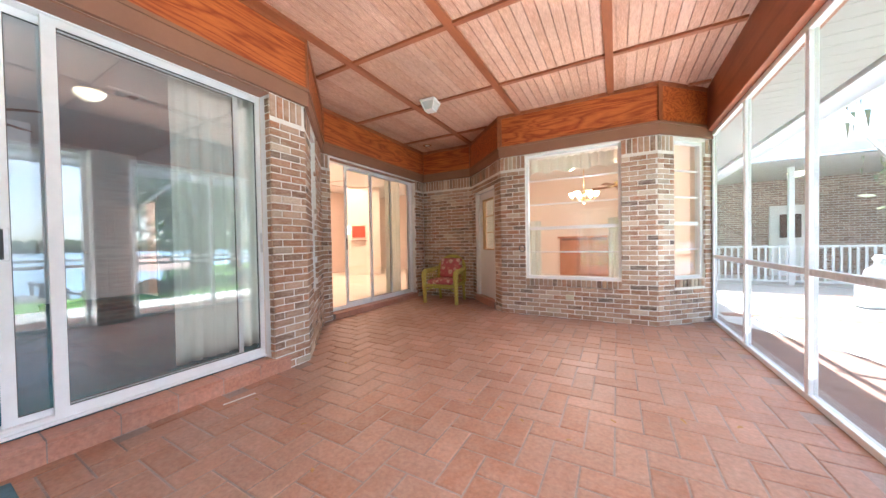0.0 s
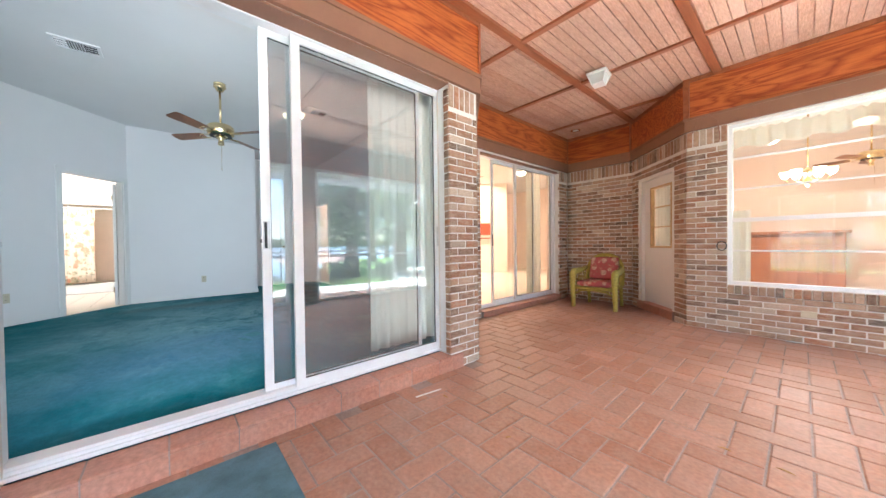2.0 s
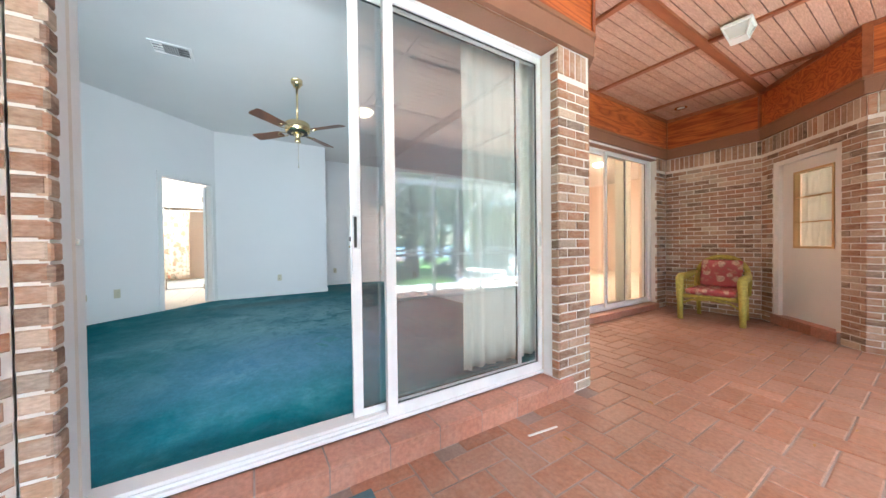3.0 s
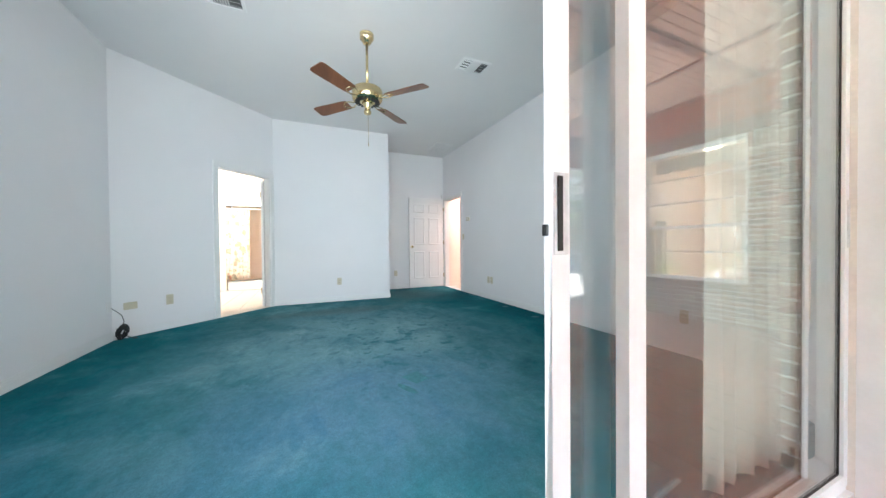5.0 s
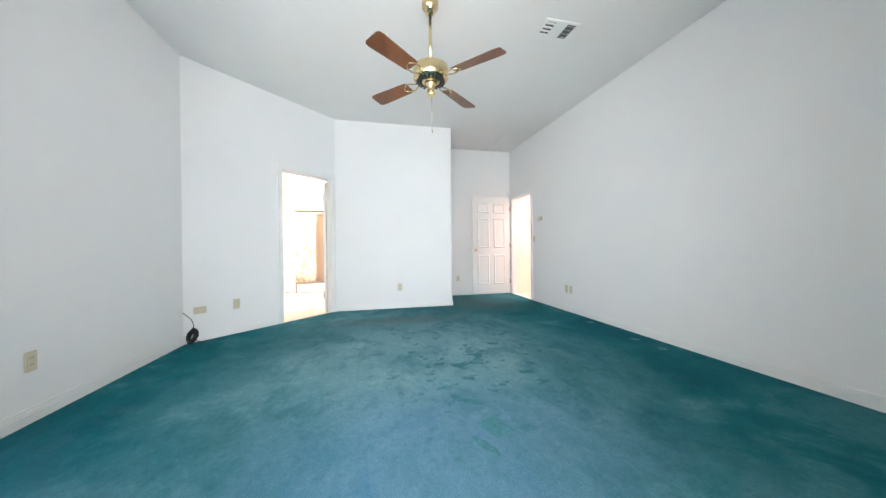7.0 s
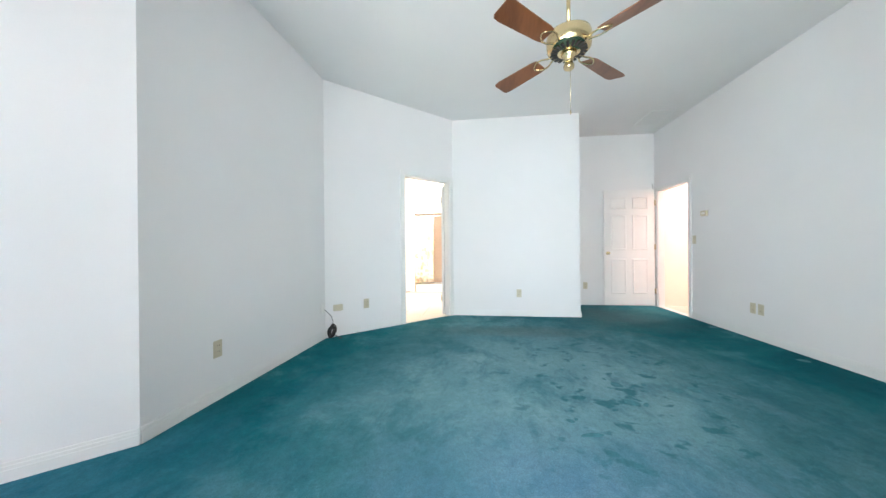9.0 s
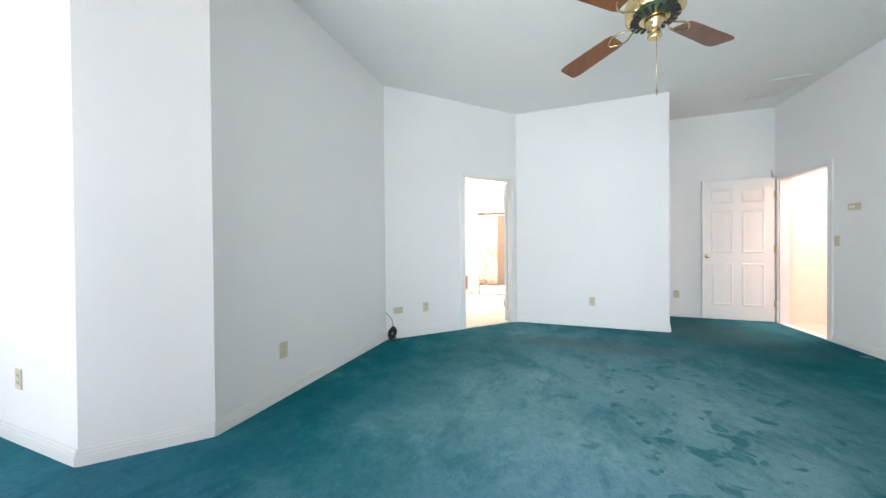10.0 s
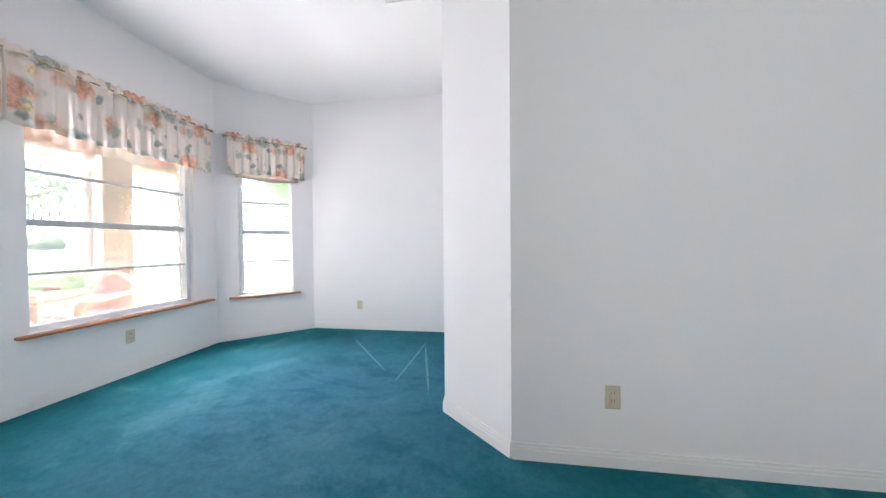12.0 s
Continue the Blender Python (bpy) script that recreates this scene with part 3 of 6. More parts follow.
bm = bmesh.new()
x = -3.33
while x < 1.70:
    a_, b_ = patio_start(x) - 0.05, patio_end(x) + 0.05 + (0.14 if x > 0.9 else 0)
    box(bm, x, a_, PC, x + 0.092, b_, PC + 0.0195)
    box(bm, x, a_, PC + 0.02, x + 0.1016, b_, PC + 0.08)
    x += 0.1016
tagged(part("ceiling_patio", bm, M_CEIL_WOOD), "salmon stained grooved wooden patio ceiling", "ceiling", kind="structure")
GRID = (-2.10, -0.842, 0.457)
for bx in GRID:
    bm = bmesh.new()
    box(bm, bx - 0.042, patio_start(bx) + 0.03, PC - 0.032, bx + 0.042, patio_end(bx) - 0.03, PC - 0.0005)
    tagged(part("trim", bm, M_BEAM), "stained ceiling batten running along the patio", "trim", kind="structure")
for k in range(8):
    by = 5.585 - 1.315 * k
    bm = bmesh.new()
    for x0, x1 in ((-3.29, GRID[0] - 0.0425), (GRID[0] + 0.0425, GRID[1] - 0.0425), (GRID[1] + 0.0425, GRID[2] - 0.0425), (GRID[2] + 0.0425, 1.60)):
        xs = [x0 + (x1 - x0) * f / 24 for f in range(25)]
        ok = [v for v in xs if patio_start(v) < by - 0.05 and patio_end(v) > by + 0.05]
        if len(ok) > 2:
            box(bm, ok[0], by - 0.029, PC - 0.026, ok[-1], by + 0.029, PC - 0.0005)
    tagged(part("trim", bm, M_BEAM_X), "stained ceiling batten running across the patio", "trim", kind="structure")

# Roof over house and patio, eave and gutter
bm = bmesh.new()
box(bm, -10, -6.3, 3.36, 2.60, 12.0, 3.46)
tagged(part("roof", bm, M_ROOF), "shingled roof over the house and the patio", "roof", kind="structure")
bm = bmesh.new()
yy = -6.3
while yy < 11.0:
    box(bm, 1.81, yy, 2.68, 2.50, yy + 0.196, 2.705)
    yy += 0.203
box(bm, 1.81, -6.3, 2.706, 2.50, 11.0, 2.73)
tagged(part("trim", bm, M_SOFFIT), "pale panelled soffit under the eave", "soffit", kind="structure")
bm = bmesh.new()
box(bm, 2.711, -6.3, 2.56, 2.68, 11.0, 2.74)
box(bm, 2.55, -6.3, 2.66, 2.60, 11.0, 3.32)
tagged(part("trim", bm, M_ALU), "white gutter along the eave", "gutter", kind="structure")

# Screened side of the patio
bm = bmesh.new()
box(bm, 1.62, -5.5, 2.64, 1.805, 5.98, PC)
tagged(part("trim", bm, M_BEAM), "dark stained header beam over the screens", "beam", kind="structure")


def bar(name, x0, y0, z0, x1, y1, z1, material=None, label="", parent=None, r=0.004):
    bm = bmesh.new()
    soft_box(bm, x0, y0, z0, x1, y1, z1, r, segments=1)
    return part(name, bm, material or M_ALU, parent, label)


screen = thing("patio_screen", "white aluminium framed insect screen round the patio", "screen", kind="structure")
POSTS = [5.96, 4.705, 3.47, 2.345, 1.80, 0.62, -0.56, -1.74, -2.85, -3.85, -4.30, -5.37]
SC = 1.71
for y in POSTS:
    bar("post", SC - 0.026, y - 0.026, 0.0, SC + 0.026, y + 0.026, 2.638, parent=screen)
bar("top_rail", SC - 0.027, -5.37, 2.585, SC + 0.027, 5.96, 2.637, parent=screen)
bar("bottom_rail", SC - 0.028, -5.37, 0.002, SC + 0.028, 5.96, 0.05, parent=screen)
for y0, y1 in zip(POSTS[1:], POSTS):
    if y1 - y0 > 0.7:
        bar("chair_rail", SC - 0.022, y0 + 0.0265, 0.885, SC + 0.022, y1 - 0.0265, 0.935, M_ALU_OLD if y1 > 3 else None, "weathered grey rail", parent=screen)
        bm = bmesh.new()
        for z0, z1 in ((0.051, 0.884), (0.936, 2.584)):
            v = [bm.verts.new(c) for c in ((SC, y0 + 0.027, z0), (SC, y1 - 0.027, z0), (SC, y1 - 0.027, z1), (SC, y0 + 0.027, z1))]
            bm.faces.new(v)
        part("mesh", bm, M_SCREEN, screen, "fine grey insect mesh")
for x0, x1 in ((-1.85, -0.66), (-0.66, 0.53), (0.53, 1.68)):
    bar("post", x1 - 0.05, -5.395, 0.0, x1, -5.345, 2.638, parent=screen)
    bar("chair_rail", x0 + 0.0005, -5.392, 0.885, x1 - 0.0505, -5.348, 0.935, parent=screen)
    bm = bmesh.new()
    for z0, z1 in ((0.051, 0.884), (0.936, 2.584)):
        bm.faces.new([bm.verts.new(c) for c in ((x0, -5.37, z0), (x1 - 0.051, -5.37, z0), (x1 - 0.051, -5.37, z1), (x0, -5.37, z1))])
    part("mesh", bm, M_SCREEN, screen, "fine grey insect mesh")
bar("top_rail", -1.85, -5.396, 2.585, 1.68, -5.344, 2.637, parent=screen)
bar("bottom_rail", -1.85, -5.396, 0.002, 1.68, -5.344, 0.05, parent=screen)
bm = bmesh.new()
box(bm, -1.9, -5.5, 2.64, 1.615, -5.28, PC)
tagged(part("trim", bm, M_BEAM_X), "dark stained header beam over the end screens", "beam", kind="structure")


def column(y0, y1):
    m = wall("column", (1.46, y0), (1.46, y1), -0.05, 2.635, 0.012, 0.27, [], M_MORTAR, "brick pier in the screened side of the patio", "column")
    return m


COLUMNS = [(1.83, 2.245), (-4.27, -3.88)]
for c in COLUMNS:
    column(*c)

# ---- windows ----


def window_unit(name, p, q, s0, s1, z0, z1, y0, y1, rows=5, rail=2, label="white framed sash window with horizontal bars", material=None, bar_material=None, step=None):
    """A single-hung window in an opening of a wall, between depths y0 (room) and y1 (outdoors) of the wall's frame."""
    fm = material or M_ALU
    m, n = along(p, q)
    w = thing(name, label, "window", kind="structure")
    t = 0.038
    bm = bmesh.new()
    box(bm, s0, y0, z0, s0 + t, y1, z1, m)
    box(bm, s1 - t, y0, z0, s1, y1, z1, m)
    box(bm, s0 + t, y0, z1 - t, s1 - t, y1, z1, m)
    box(bm, s0 + t, y0, z0, s1 - t, y1, z0 + t, m)
    part("window_frame", bm, fm, w)
    yc = (y0 + y1) / 2
    step = step or (z1 - z0 - 2 * t) / rows
    for k in range(1, rows):
        z = z0 + t + k * step
        bm = bmesh.new()
        h = 0.024 if k == rail else 0.010
        soft_box(bm, s0 + t, yc - 0.016, z - h, s1 - t, yc + 0.016, z + h, 0.003, m, 1)
        part("meeting_rail" if k == rail else "glazing_bar", bm, bar_material or fm, w)
    for k in range(rows):
        lo = z0 + t + k * step + (0.024 if k == rail else 0.010 if k else 0)
        hi = min(z1 - t, z0 + t + (k + 1) * step) - (0.024 if k + 1 == rail else 0.010 if k + 1 < rows else 0)
        bm = bmesh.new()
        box(bm, s0 + t, yc - 0.002, lo, s1 - t, yc + 0.002, hi, m)
        g = part("pane", bm, M_GLASS, w)
        g.visible_shadow = False
    return w


window_unit("window_1", OUT[8], OUT[9], 0.403, 1.73, 0.583, 2.525, -0.13, -0.05)
window_unit("window_2", OUT[9], OUT[10], 0.285, 0.842, 0.613, 2.50, -0.12, -0.05)
window_unit("window_3", OUT[4], OUT[5], 0.42, 0.865, 0.62, 2.45, -0.12, -0.05)
window_unit("window_4", OUT[1], OUT[2], 0.355, 1.565, 0.70, 2.40, -0.15, -0.085, bar_material=M_WIN_BAR, step=0.361)
window_unit("window_5", OUT[0], OUT[1], 0.665, 1.262, 0.69, 2.40, -0.15, -0.085, bar_material=M_WIN_BAR, step=0.361)

# Pale sheets added outside the nook windows to stand in for glare
M_VEIL = veil_material("window_glare_veil", (0.88, 0.88, 0.90), 0.34)
for name, k, s0, s1, z0, z1 in (("window_4", 1, 0.393, 1.527, 0.738, 2.362), ("window_5", 0, 0.703, 1.224, 0.728, 2.362)):
    m, n = along(OUT[k], OUT[k + 1])
    bm = bmesh.new()
    bm.faces.new([bm.verts.new(m @ Vector(c)) for c in ((s0, -0.088, z0), (s1, -0.088, z0), (s1, -0.088, z1), (s0, -0.088, z1))])
    g = part("screen", bm, M_VEIL, bpy.data.objects[name], "pale veil standing in for glare over the panes")

# Inner window sills of oak
for name_i, s0, s1 in ((12, 0.075, 1.545), (11, 0.165, 0.935)):
    m, n = along(ROOM[name_i], ROOM[(name_i + 1) % len(ROOM)])
    bm = bmesh.new()
    zs = 0.697 if name_i == 12 else 0.687
    soft_box(bm, s0, -0.055, zs - 0.022, s1, 0.07, zs, 0.006, m)
    tagged(part("window_sill", bm, M_OAK), "narrow stained oak window sill", "sill", kind="structure")

# ---- sliding doors ----


def slider(name, x, sides, y0, y1, z0, z1, panels, label, glass_label="clear glass", glass=None):
    """A sliding glass door in a wall along y; panels: (y0, y1, track) with track 0 the outer one."""
    d = thing(name, label, "sliding door", kind="structure")
    t = 0.045
    bar("jamb", x - 0.075, y0, z0, x + 0.055, y0 + t, z1, parent=d)
    bar("jamb", x - 0.075, y1 - t, z0, x + 0.055, y1, z1, parent=d)
    bar("head", x - 0.075, y0 + t, z1 - 0.022, x + 0.055, y1 - t, z1, parent=d)
    bm = bmesh.new()
    box(bm, x - 0.075, y0 + t, z0, x + 0.055, y1 - t, z0 + 0.018)
    for dx in (-0.062, -0.015, 0.03):
        box(bm, x + dx, y0 + t, z0 + 0.0185, x + dx + 0.006, y1 - t, z0 + 0.034)
    part("track", bm, M_ALU, d, "grooved aluminium floor track")
    for a_, b_, track, wa, wb in panels:
        xc, h = x + 0.022 - 0.05 * track, 0.012 if track else 0.017
        w = 0.045
        lo, hi = z0 + 0.036, z1 - 0.024
        leaf = bmesh.new()
        box(leaf, xc - h, a_, lo, xc + h, a_ + wa, hi)
        box(leaf, xc - h, b_ - wb, lo, xc + h, b_, hi)
        box(leaf, xc - h, a_ + wa, lo, xc + h, b_ - wb, lo + w)
        box(leaf, xc - h, a_ + wa, hi - w, xc + h, b_ - wb, hi)
        sash = part("sash", leaf, M_ALU, d, "white aluminium sash")
        bm = bmesh.new()
        for q0, q1, y_ in ((lo + w, hi - w, a_ + wa), (lo + w, hi - w, b_ - wb - 0.004)):
            box(bm, xc - 0.006, y_, q0, xc + 0.006, y_ + 0.004, q1)
        box(bm, xc - 0.006, a_ + wa + 0.0045, lo + w, xc + 0.006, b_ - wb - 0.0045, lo + w + 0.004)
        box(bm, xc - 0.006, a_ + wa + 0.0045, hi - w - 0.004, xc + 0.006, b_ - wb - 0.0045, hi - w)
        part("gasket", bm, M_BLACK, sash, "thin dark rubber gasket")
        bm = bmesh.new()
        box(bm, xc - 0.003, a_ + wa + 0.0045, lo + w + 0.0045, xc + 0.003, b_ - wb - 0.0045, hi - w - 0.0045)
        g = part("pane", bm, glass or M_TINT, sash, glass_label)
        g.visible_shadow = False
    return d


SX = -2.40
s1_ = slider("door_1", SX, 1, -0.45, 2.17, 0.135, HEAD, [(0.778, 2.078, 0, 0.058, 0.085), (0.603, 1.868, 1, 0.052, 0.035)], "half open white sliding glass door to the bedroom")
for y0, y1 in ((-0.45, -0.394), (2.029, 2.17)):
    bar("casing", SX + 0.0555, y0, 0.135, SX + 0.135, y1, HEAD - 0.001, parent=s1_)
for y0, y1, x0, metal in ((0.607, 0.650, SX - 0.0157, M_ALU_OLD), (2.008, 2.060, SX + 0.0392, M_ALU_OLD)):
    bm = bmesh.new()
    soft_box(bm, x0, y0, 1.10, x0 + 0.003, y1, 1.283, 0.001, segments=1)
    plate_ = part("handle", bm, metal, s1_, "grey metal pull plate")
    bm = bmesh.new()
    ym = y0 + (y1 - y0) * (0.38 if y0 < 1 else 0.62)
    soft_box(bm, x0 + 0.0032, ym - 0.008, 1.108, x0 + 0.006, ym + 0.008, 1.275, 0.001, segments=1)
    part("pull", bm, M_BLACK if y0 < 1 else M_DUCT, plate_, "black finger pull")
bm = bmesh.new()
soft_box(bm, SX - 0.040, 0.596, 1.142, SX - 0.024, 0.6025, 1.168, 0.002)
part("latch", bm, M_BLACK, s1_, "black latch")
bm = bmesh.new()
soft_box(bm, SX - 0.01, -0.405, 1.13, SX + 0.03, -0.385, 1.155, 0.004)
part("strike", bm, M_STEEL, s1_)
s2_ = slider("door_2", -3.48, 1, 3.69, 6.02, 0.10, 2.51, [(4.69, 5.94, 0, 0.05, 0.06), (4.13, 5.37, 1, 0.05, 0.035)], "partly open white sliding glass door to the living room", glass=M_GLASS)
bm = bmesh.new()
soft_box(bm, -3.4957, 4.145, 1.08, -3.488, 4.163, 1.27, 0.003)
part("handle", bm, M_BLACK, s2_, "dark pull handle")

# Terracotta ledges under the sliding doors and the back door
def ledge(name, p, q, depth, top, label):
    m, n = along(p, q)
    t = thing(name, label, "step", kind="structure")
    k = max(1, round(n / 0.305))
    w = n / k
    for i in range(k):
        bm = bmesh.new()
        soft_box(bm, i * w + 0.003, -0.16, top - 0.022, (i + 1) * w - 0.003, depth, top, 0.004, m, 1)
        part("tile", bm, M_LEDGE, t)
        bm = bmesh.new()
        box(bm, i * w + 0.003, depth - 0.035, 0.0, (i + 1) * w - 0.003, depth - 0.003, top - 0.0225, m)
        part("tile", bm, M_LEDGE, t)
    bm = bmesh.new()
    box(bm, 0.001, -0.158, -0.05, n - 0.001, depth - 0.0055, top - 0.003, m)
    part("core", bm, M_GROUT, t, "pinkish mortar core")


ledge("ledge", (-2.195, -0.445), (-2.195, 2.165), 0.02, 0.125, "terracotta tiled step under the bedroom sliding door")
ledge("ledge", (-3.33, 3.70), (-3.33, 6.01), 0.04, 0.09, "terracotta tiled step under the living room sliding door")
mm, nn = along(OUT[7], OUT[8])
ledge("ledge", tuple((mm @ Vector((0.21, 0, 0)))[:2]), tuple((mm @ Vector((1.16, 0, 0)))[:2]), 0.03, 0.12, "brick step below the back door")

# Brown boards under the lintels of the sliding doors
for x0, x1, y0, y1, z in ((-2.344, -2.1955, -0.393, 2.028, HEAD), (-3.424, -3.332, 3.70, 6.01, 2.51)):
    bm = bmesh.new()
    box(bm, x0, y0, z - 0.014, x1, y1, z - 0.001)
    tagged(part("trim", bm, M_BROWN), "brown painted board under the lintel", "trim", kind="structure")

# ---- living room beyond, bathroom, hall ----
LIVING_FLOOR = 0.10
LIVING = [(-9.0, 3.18), (-3.62, 3.18), (-3.62, 6.56), (-2.02, 6.56), (-1.06, 5.52), (0.92, 5.52), (1.55, 6.13), (1.55, 11.0), (-9.0, 11.0)]
LOPEN = {0: [(0.54, 1.36, 0.1, 2.15)], 1: [(0.51, 2.84, 0.1, 2.51)], 3: [(0.17, 1.20, 0.1, 2.19)], 4: [(0.31, 1.637, 0.583, 2.525)], 5: [(0.18, 0.74, 0.613, 2.50)]}
for i in range(len(LIVING)):
    p_, q_ = LIVING[i], LIVING[(i + 1) % len(LIVING)]
    wall("wall_living_%d" % (i + 1), p_, q_, 0.08, 3.2, 0.0, 0.08, LOPEN.get(i, []), M_LIVING, "warm cream living room wall")
bm = bmesh.new()
box(bm, -9.0, 3.18, 0.0, -3.62, 11.0, LIVING_FLOOR)
box(bm, -3.6205, 6.56, 0.0, 1.55, 11.0, LIVING_FLOOR)
tagged(part("floor_living", bm, M_TILE), "pale living room floor", "floor", kind="structure")
BAY = [(-1.0, 5.56), (0.90, 5.56), (1.46, 6.10), (1.46, 6.5595), (-1.0, 6.5595)]
slab("floor_bay", BAY, 0.0, LIVING_FLOOR, M_TILE, "pale floor of the living room bay", "floor")
slab("ceiling_bay", [(x, min(y, 6.4495)) for x, y in BAY], 3.2, 3.25, M_CEIL, "white ceiling of the living room bay", "ceiling")
bm = bmesh.new()
box(bm, -9.1, 3.12, 3.2, -3.5, 11.1, 3.3)
box(bm, -3.4995, 6.45, 3.2, 1.62, 11.1, 3.3)
tagged(part("ceiling_living", bm, M_CEIL), "white living room ceiling", "ceiling", kind="structure")

# Bathroom beyond the open door: shower niche, tub, tiled floor
BZ = F - 0.004
slab("floor_bath", [(-10.9, -3.6), (-6.3, -3.6), (-6.25, -1.75), (-7.55, -0.42), (-7.6, -0.3), (-10.9, -0.3)], 0.05, BZ, M_GROUT, "grout bed of the bathroom floor", "floor")
slab("ceiling_bath", [(-11.0, -3.7), (-6.2, -3.7), (-6.2, -1.8), (-7.6, -0.4), (-7.6, -0.2), (-11.0, -0.2)], 3.152, 3.30, M_CEIL, "white bathroom ceiling", "ceiling")
wall("wall_bath_1", (-9.9, -1.62), (-9.9, -0.3), 0.1, 3.15, -0.08, 0.0, [(0.12, 1.10, 0.1, 2.02)], M_CREAM, "cream bathroom wall round the shower niche")
wall("wall_bath_2", (-10.8, -0.3), (-7.6, -0.3), 0.1, 3.15, -0.08, 0.0, [], M_CREAM, "cream bathroom wall")
wall("wall_bath_3", (-10.8, -1.55), (-10.8, -0.38), 0.1, 3.15, -0.08, 0.0, [], M_PEACH, "peach tiled shower wall")
wall("wall_bath_4", (-10.8, -1.62), (-9.985, -1.62), 0.1, 3.15, -0.065, 0.0, [], M_PEACH, "peach tiled shower side wall")
wall("wall_bath_5", (-10.5, -3.6), (-10.5, -1.625), 0.1, 3.15, -0.08, 0.0, [], M_CREAM, "cream bathroom wall over a platform")
wall("wall_bath_6", (-6.3, -3.6), (-10.5, -3.6), 0.1, 3.15, 0.0, 0.08, [], M_CREAM, "cream bathroom end wall")
wall("wall_bath_7", (-6.25, -1.84), (-6.25, -3.6), 0.1, 3.15, -0.08, 0.0, [], M_CREAM, "cream bathroom side wall")
# Unseen side wall, added to stop the living room lamp tinting the hall
wall("wall_hall_side", (-7.0, 3.27), (-7.0, 4.4), 0.1, 3.15, -0.1, 0.0, [], M_HALL, "unseen wall added to keep living room light out of the hall")
wall("wall_hall", (-9.0, 4.5), (-7.0, 4.5), 0.1, 3.15, -0.1, 0.0, [], M_HALL, "warm pinkish hall wall")

bath_floor = bpy.data.objects["floor_bath"]
tile_bm = bmesh.new()
soft_box(tile_bm, -0.148, -0.148, 0.0, 0.148, 0.148, 0.006, 0.003, segments=1)
TILE_MESH = mesh_of("floor_tile", tile_bm, M_TILE)
for ix in range(12):
    for iy in range(10):
        x, y = -10.3 + ix * 0.3, -3.4 + iy * 0.3
        if x + y > -8.2 or x > -6.6 or (x < -9.75 and y > -1.8):
            continue
        o = new("floor_tile", TILE_MESH)
        o.location, o.parent = (x, y, BZ - 0.002), bath_floor

tub = thing("bathtub", "white bathtub in a peach tiled niche", "bathtub", pose(-10.35, -0.96, BZ))
bm = bmesh.new()
soft_box(bm, 0.37, -0.52, 0.0, 0.42, 0.52, 0.20, 0.015)
soft_box(bm, -0.36, -0.52, 0.0, 0.365, 0.52, 0.16, 0.02)
part("apron", bm, M_TRIM, tub, "white enamel apron")


def cloth(bm, s0, s1, z0, z1, depth, folds, seed, m=None, nz=8, ruffle=0.0, thick=0.003):
    """Hanging folded cloth along x, from z0 up to z1, with thickness."""
    rnd = random.Random(seed)
    n = max(16, int(folds * 8))
    ph = [rnd.uniform(0, 6.28) for _ in range(4)]
    front, back = [], []
    for k in range(nz + 1):
        f = k / nz
        row_f, row_b = [], []
        for i in range(n + 1):
            u = i / n
            a_ = 6.283 * folds * u
            w = depth * (math.sin(a_ + ph[0] + 0.7 * math.sin(5 * u + ph[1])) * 0.7 + 0.3 * math.sin(2.3 * a_ + ph[2]))
            w *= 0.55 + 0.45 * (1 - f)
            z = z0 + (z1 - z0) * f
            if k == 0:
                z += ruffle * math.sin(0.5 * a_ + ph[3])
            if k == nz:
                z += ruffle * 0.7 * math.sin(1.6 * a_ + ph[1])
            x = s0 + (s1 - s0) * (u + 0.006 * math.sin(3 * f + a_))
            for row, off in ((row_f, 0.0), (row_b, thick)):
                c = Vector((x, w + off, z))
                row.append(bm.verts.new((m @ c) if m else c))
        front.append(row_f)
        back.append(row_b)
    for k in range(nz):
        for i in range(n):
            f = bm.faces.new((front[k][i], front[k][i + 1], front[k + 1][i + 1], front[k + 1][i]))
            g = bm.faces.new((back[k][i + 1], back[k][i], back[k + 1][i], back[k + 1][i + 1]))
            f.smooth = g.smooth = True
    for i in range(n):
        bm.faces.new((front[0][i + 1], front[0][i], back[0][i], back[0][i + 1]))
        bm.faces.new((front[nz][i], front[nz][i + 1], back[nz][i + 1], back[nz][i]))
    for k in range(nz):
        bm.faces.new((front[k][0], front[k + 1][0], back[k + 1][0], back[k][0]))
        bm.faces.new((front[k + 1][n], front[k][n], back[k][n], back[k + 1][n]))


sc = thing("shower_curtain", "peach floral shower curtain drawn to one side", "curtain", pose(-9.86, -1.50, 0, 0, 0, 90))
bm = bmesh.new()
cloth(bm, 0.0, 0.44, 0.42, 1.74, 0.022, 5, 4)
part("drape", bm, M_SHOWER, sc)
bm = bmesh.new()
cloth(bm, 0.0, 0.46, 1.70, 1.93, 0.028, 7, 5, ruffle=0.01)
part("valance", bm, M_SHOWER, sc)
bm = bmesh.new()
tube(bm, [(-0.02, 0.0, 1.95), (1.0, 0.0, 1.95)], 0.012)
part("rod", bm, M_TRIM, sc, "white curtain rod")
tb = thing("towel_bar", "short bronze towel bar on the shower wall", "towel bar", pose(-10.799, -0.72, 1.0))
bm = bmesh.new()
tube(bm, [(0.0, -0.12, 0.0), (0.04, -0.12, 0.0), (0.04, 0.12, 0.0), (0.0, 0.12, 0.0)], 0.012)
part("rail", bm, M_BRASS, tb)
plat = thing("tub_platform", "white bathroom platform with a wooden access door", "cabinet", pose(-10.42, -2.45, BZ + 0.006))
bm = bmesh.new()
soft_box(bm, 0.0, -0.80, 0.0, 0.35, 0.80, 0.46, 0.008)
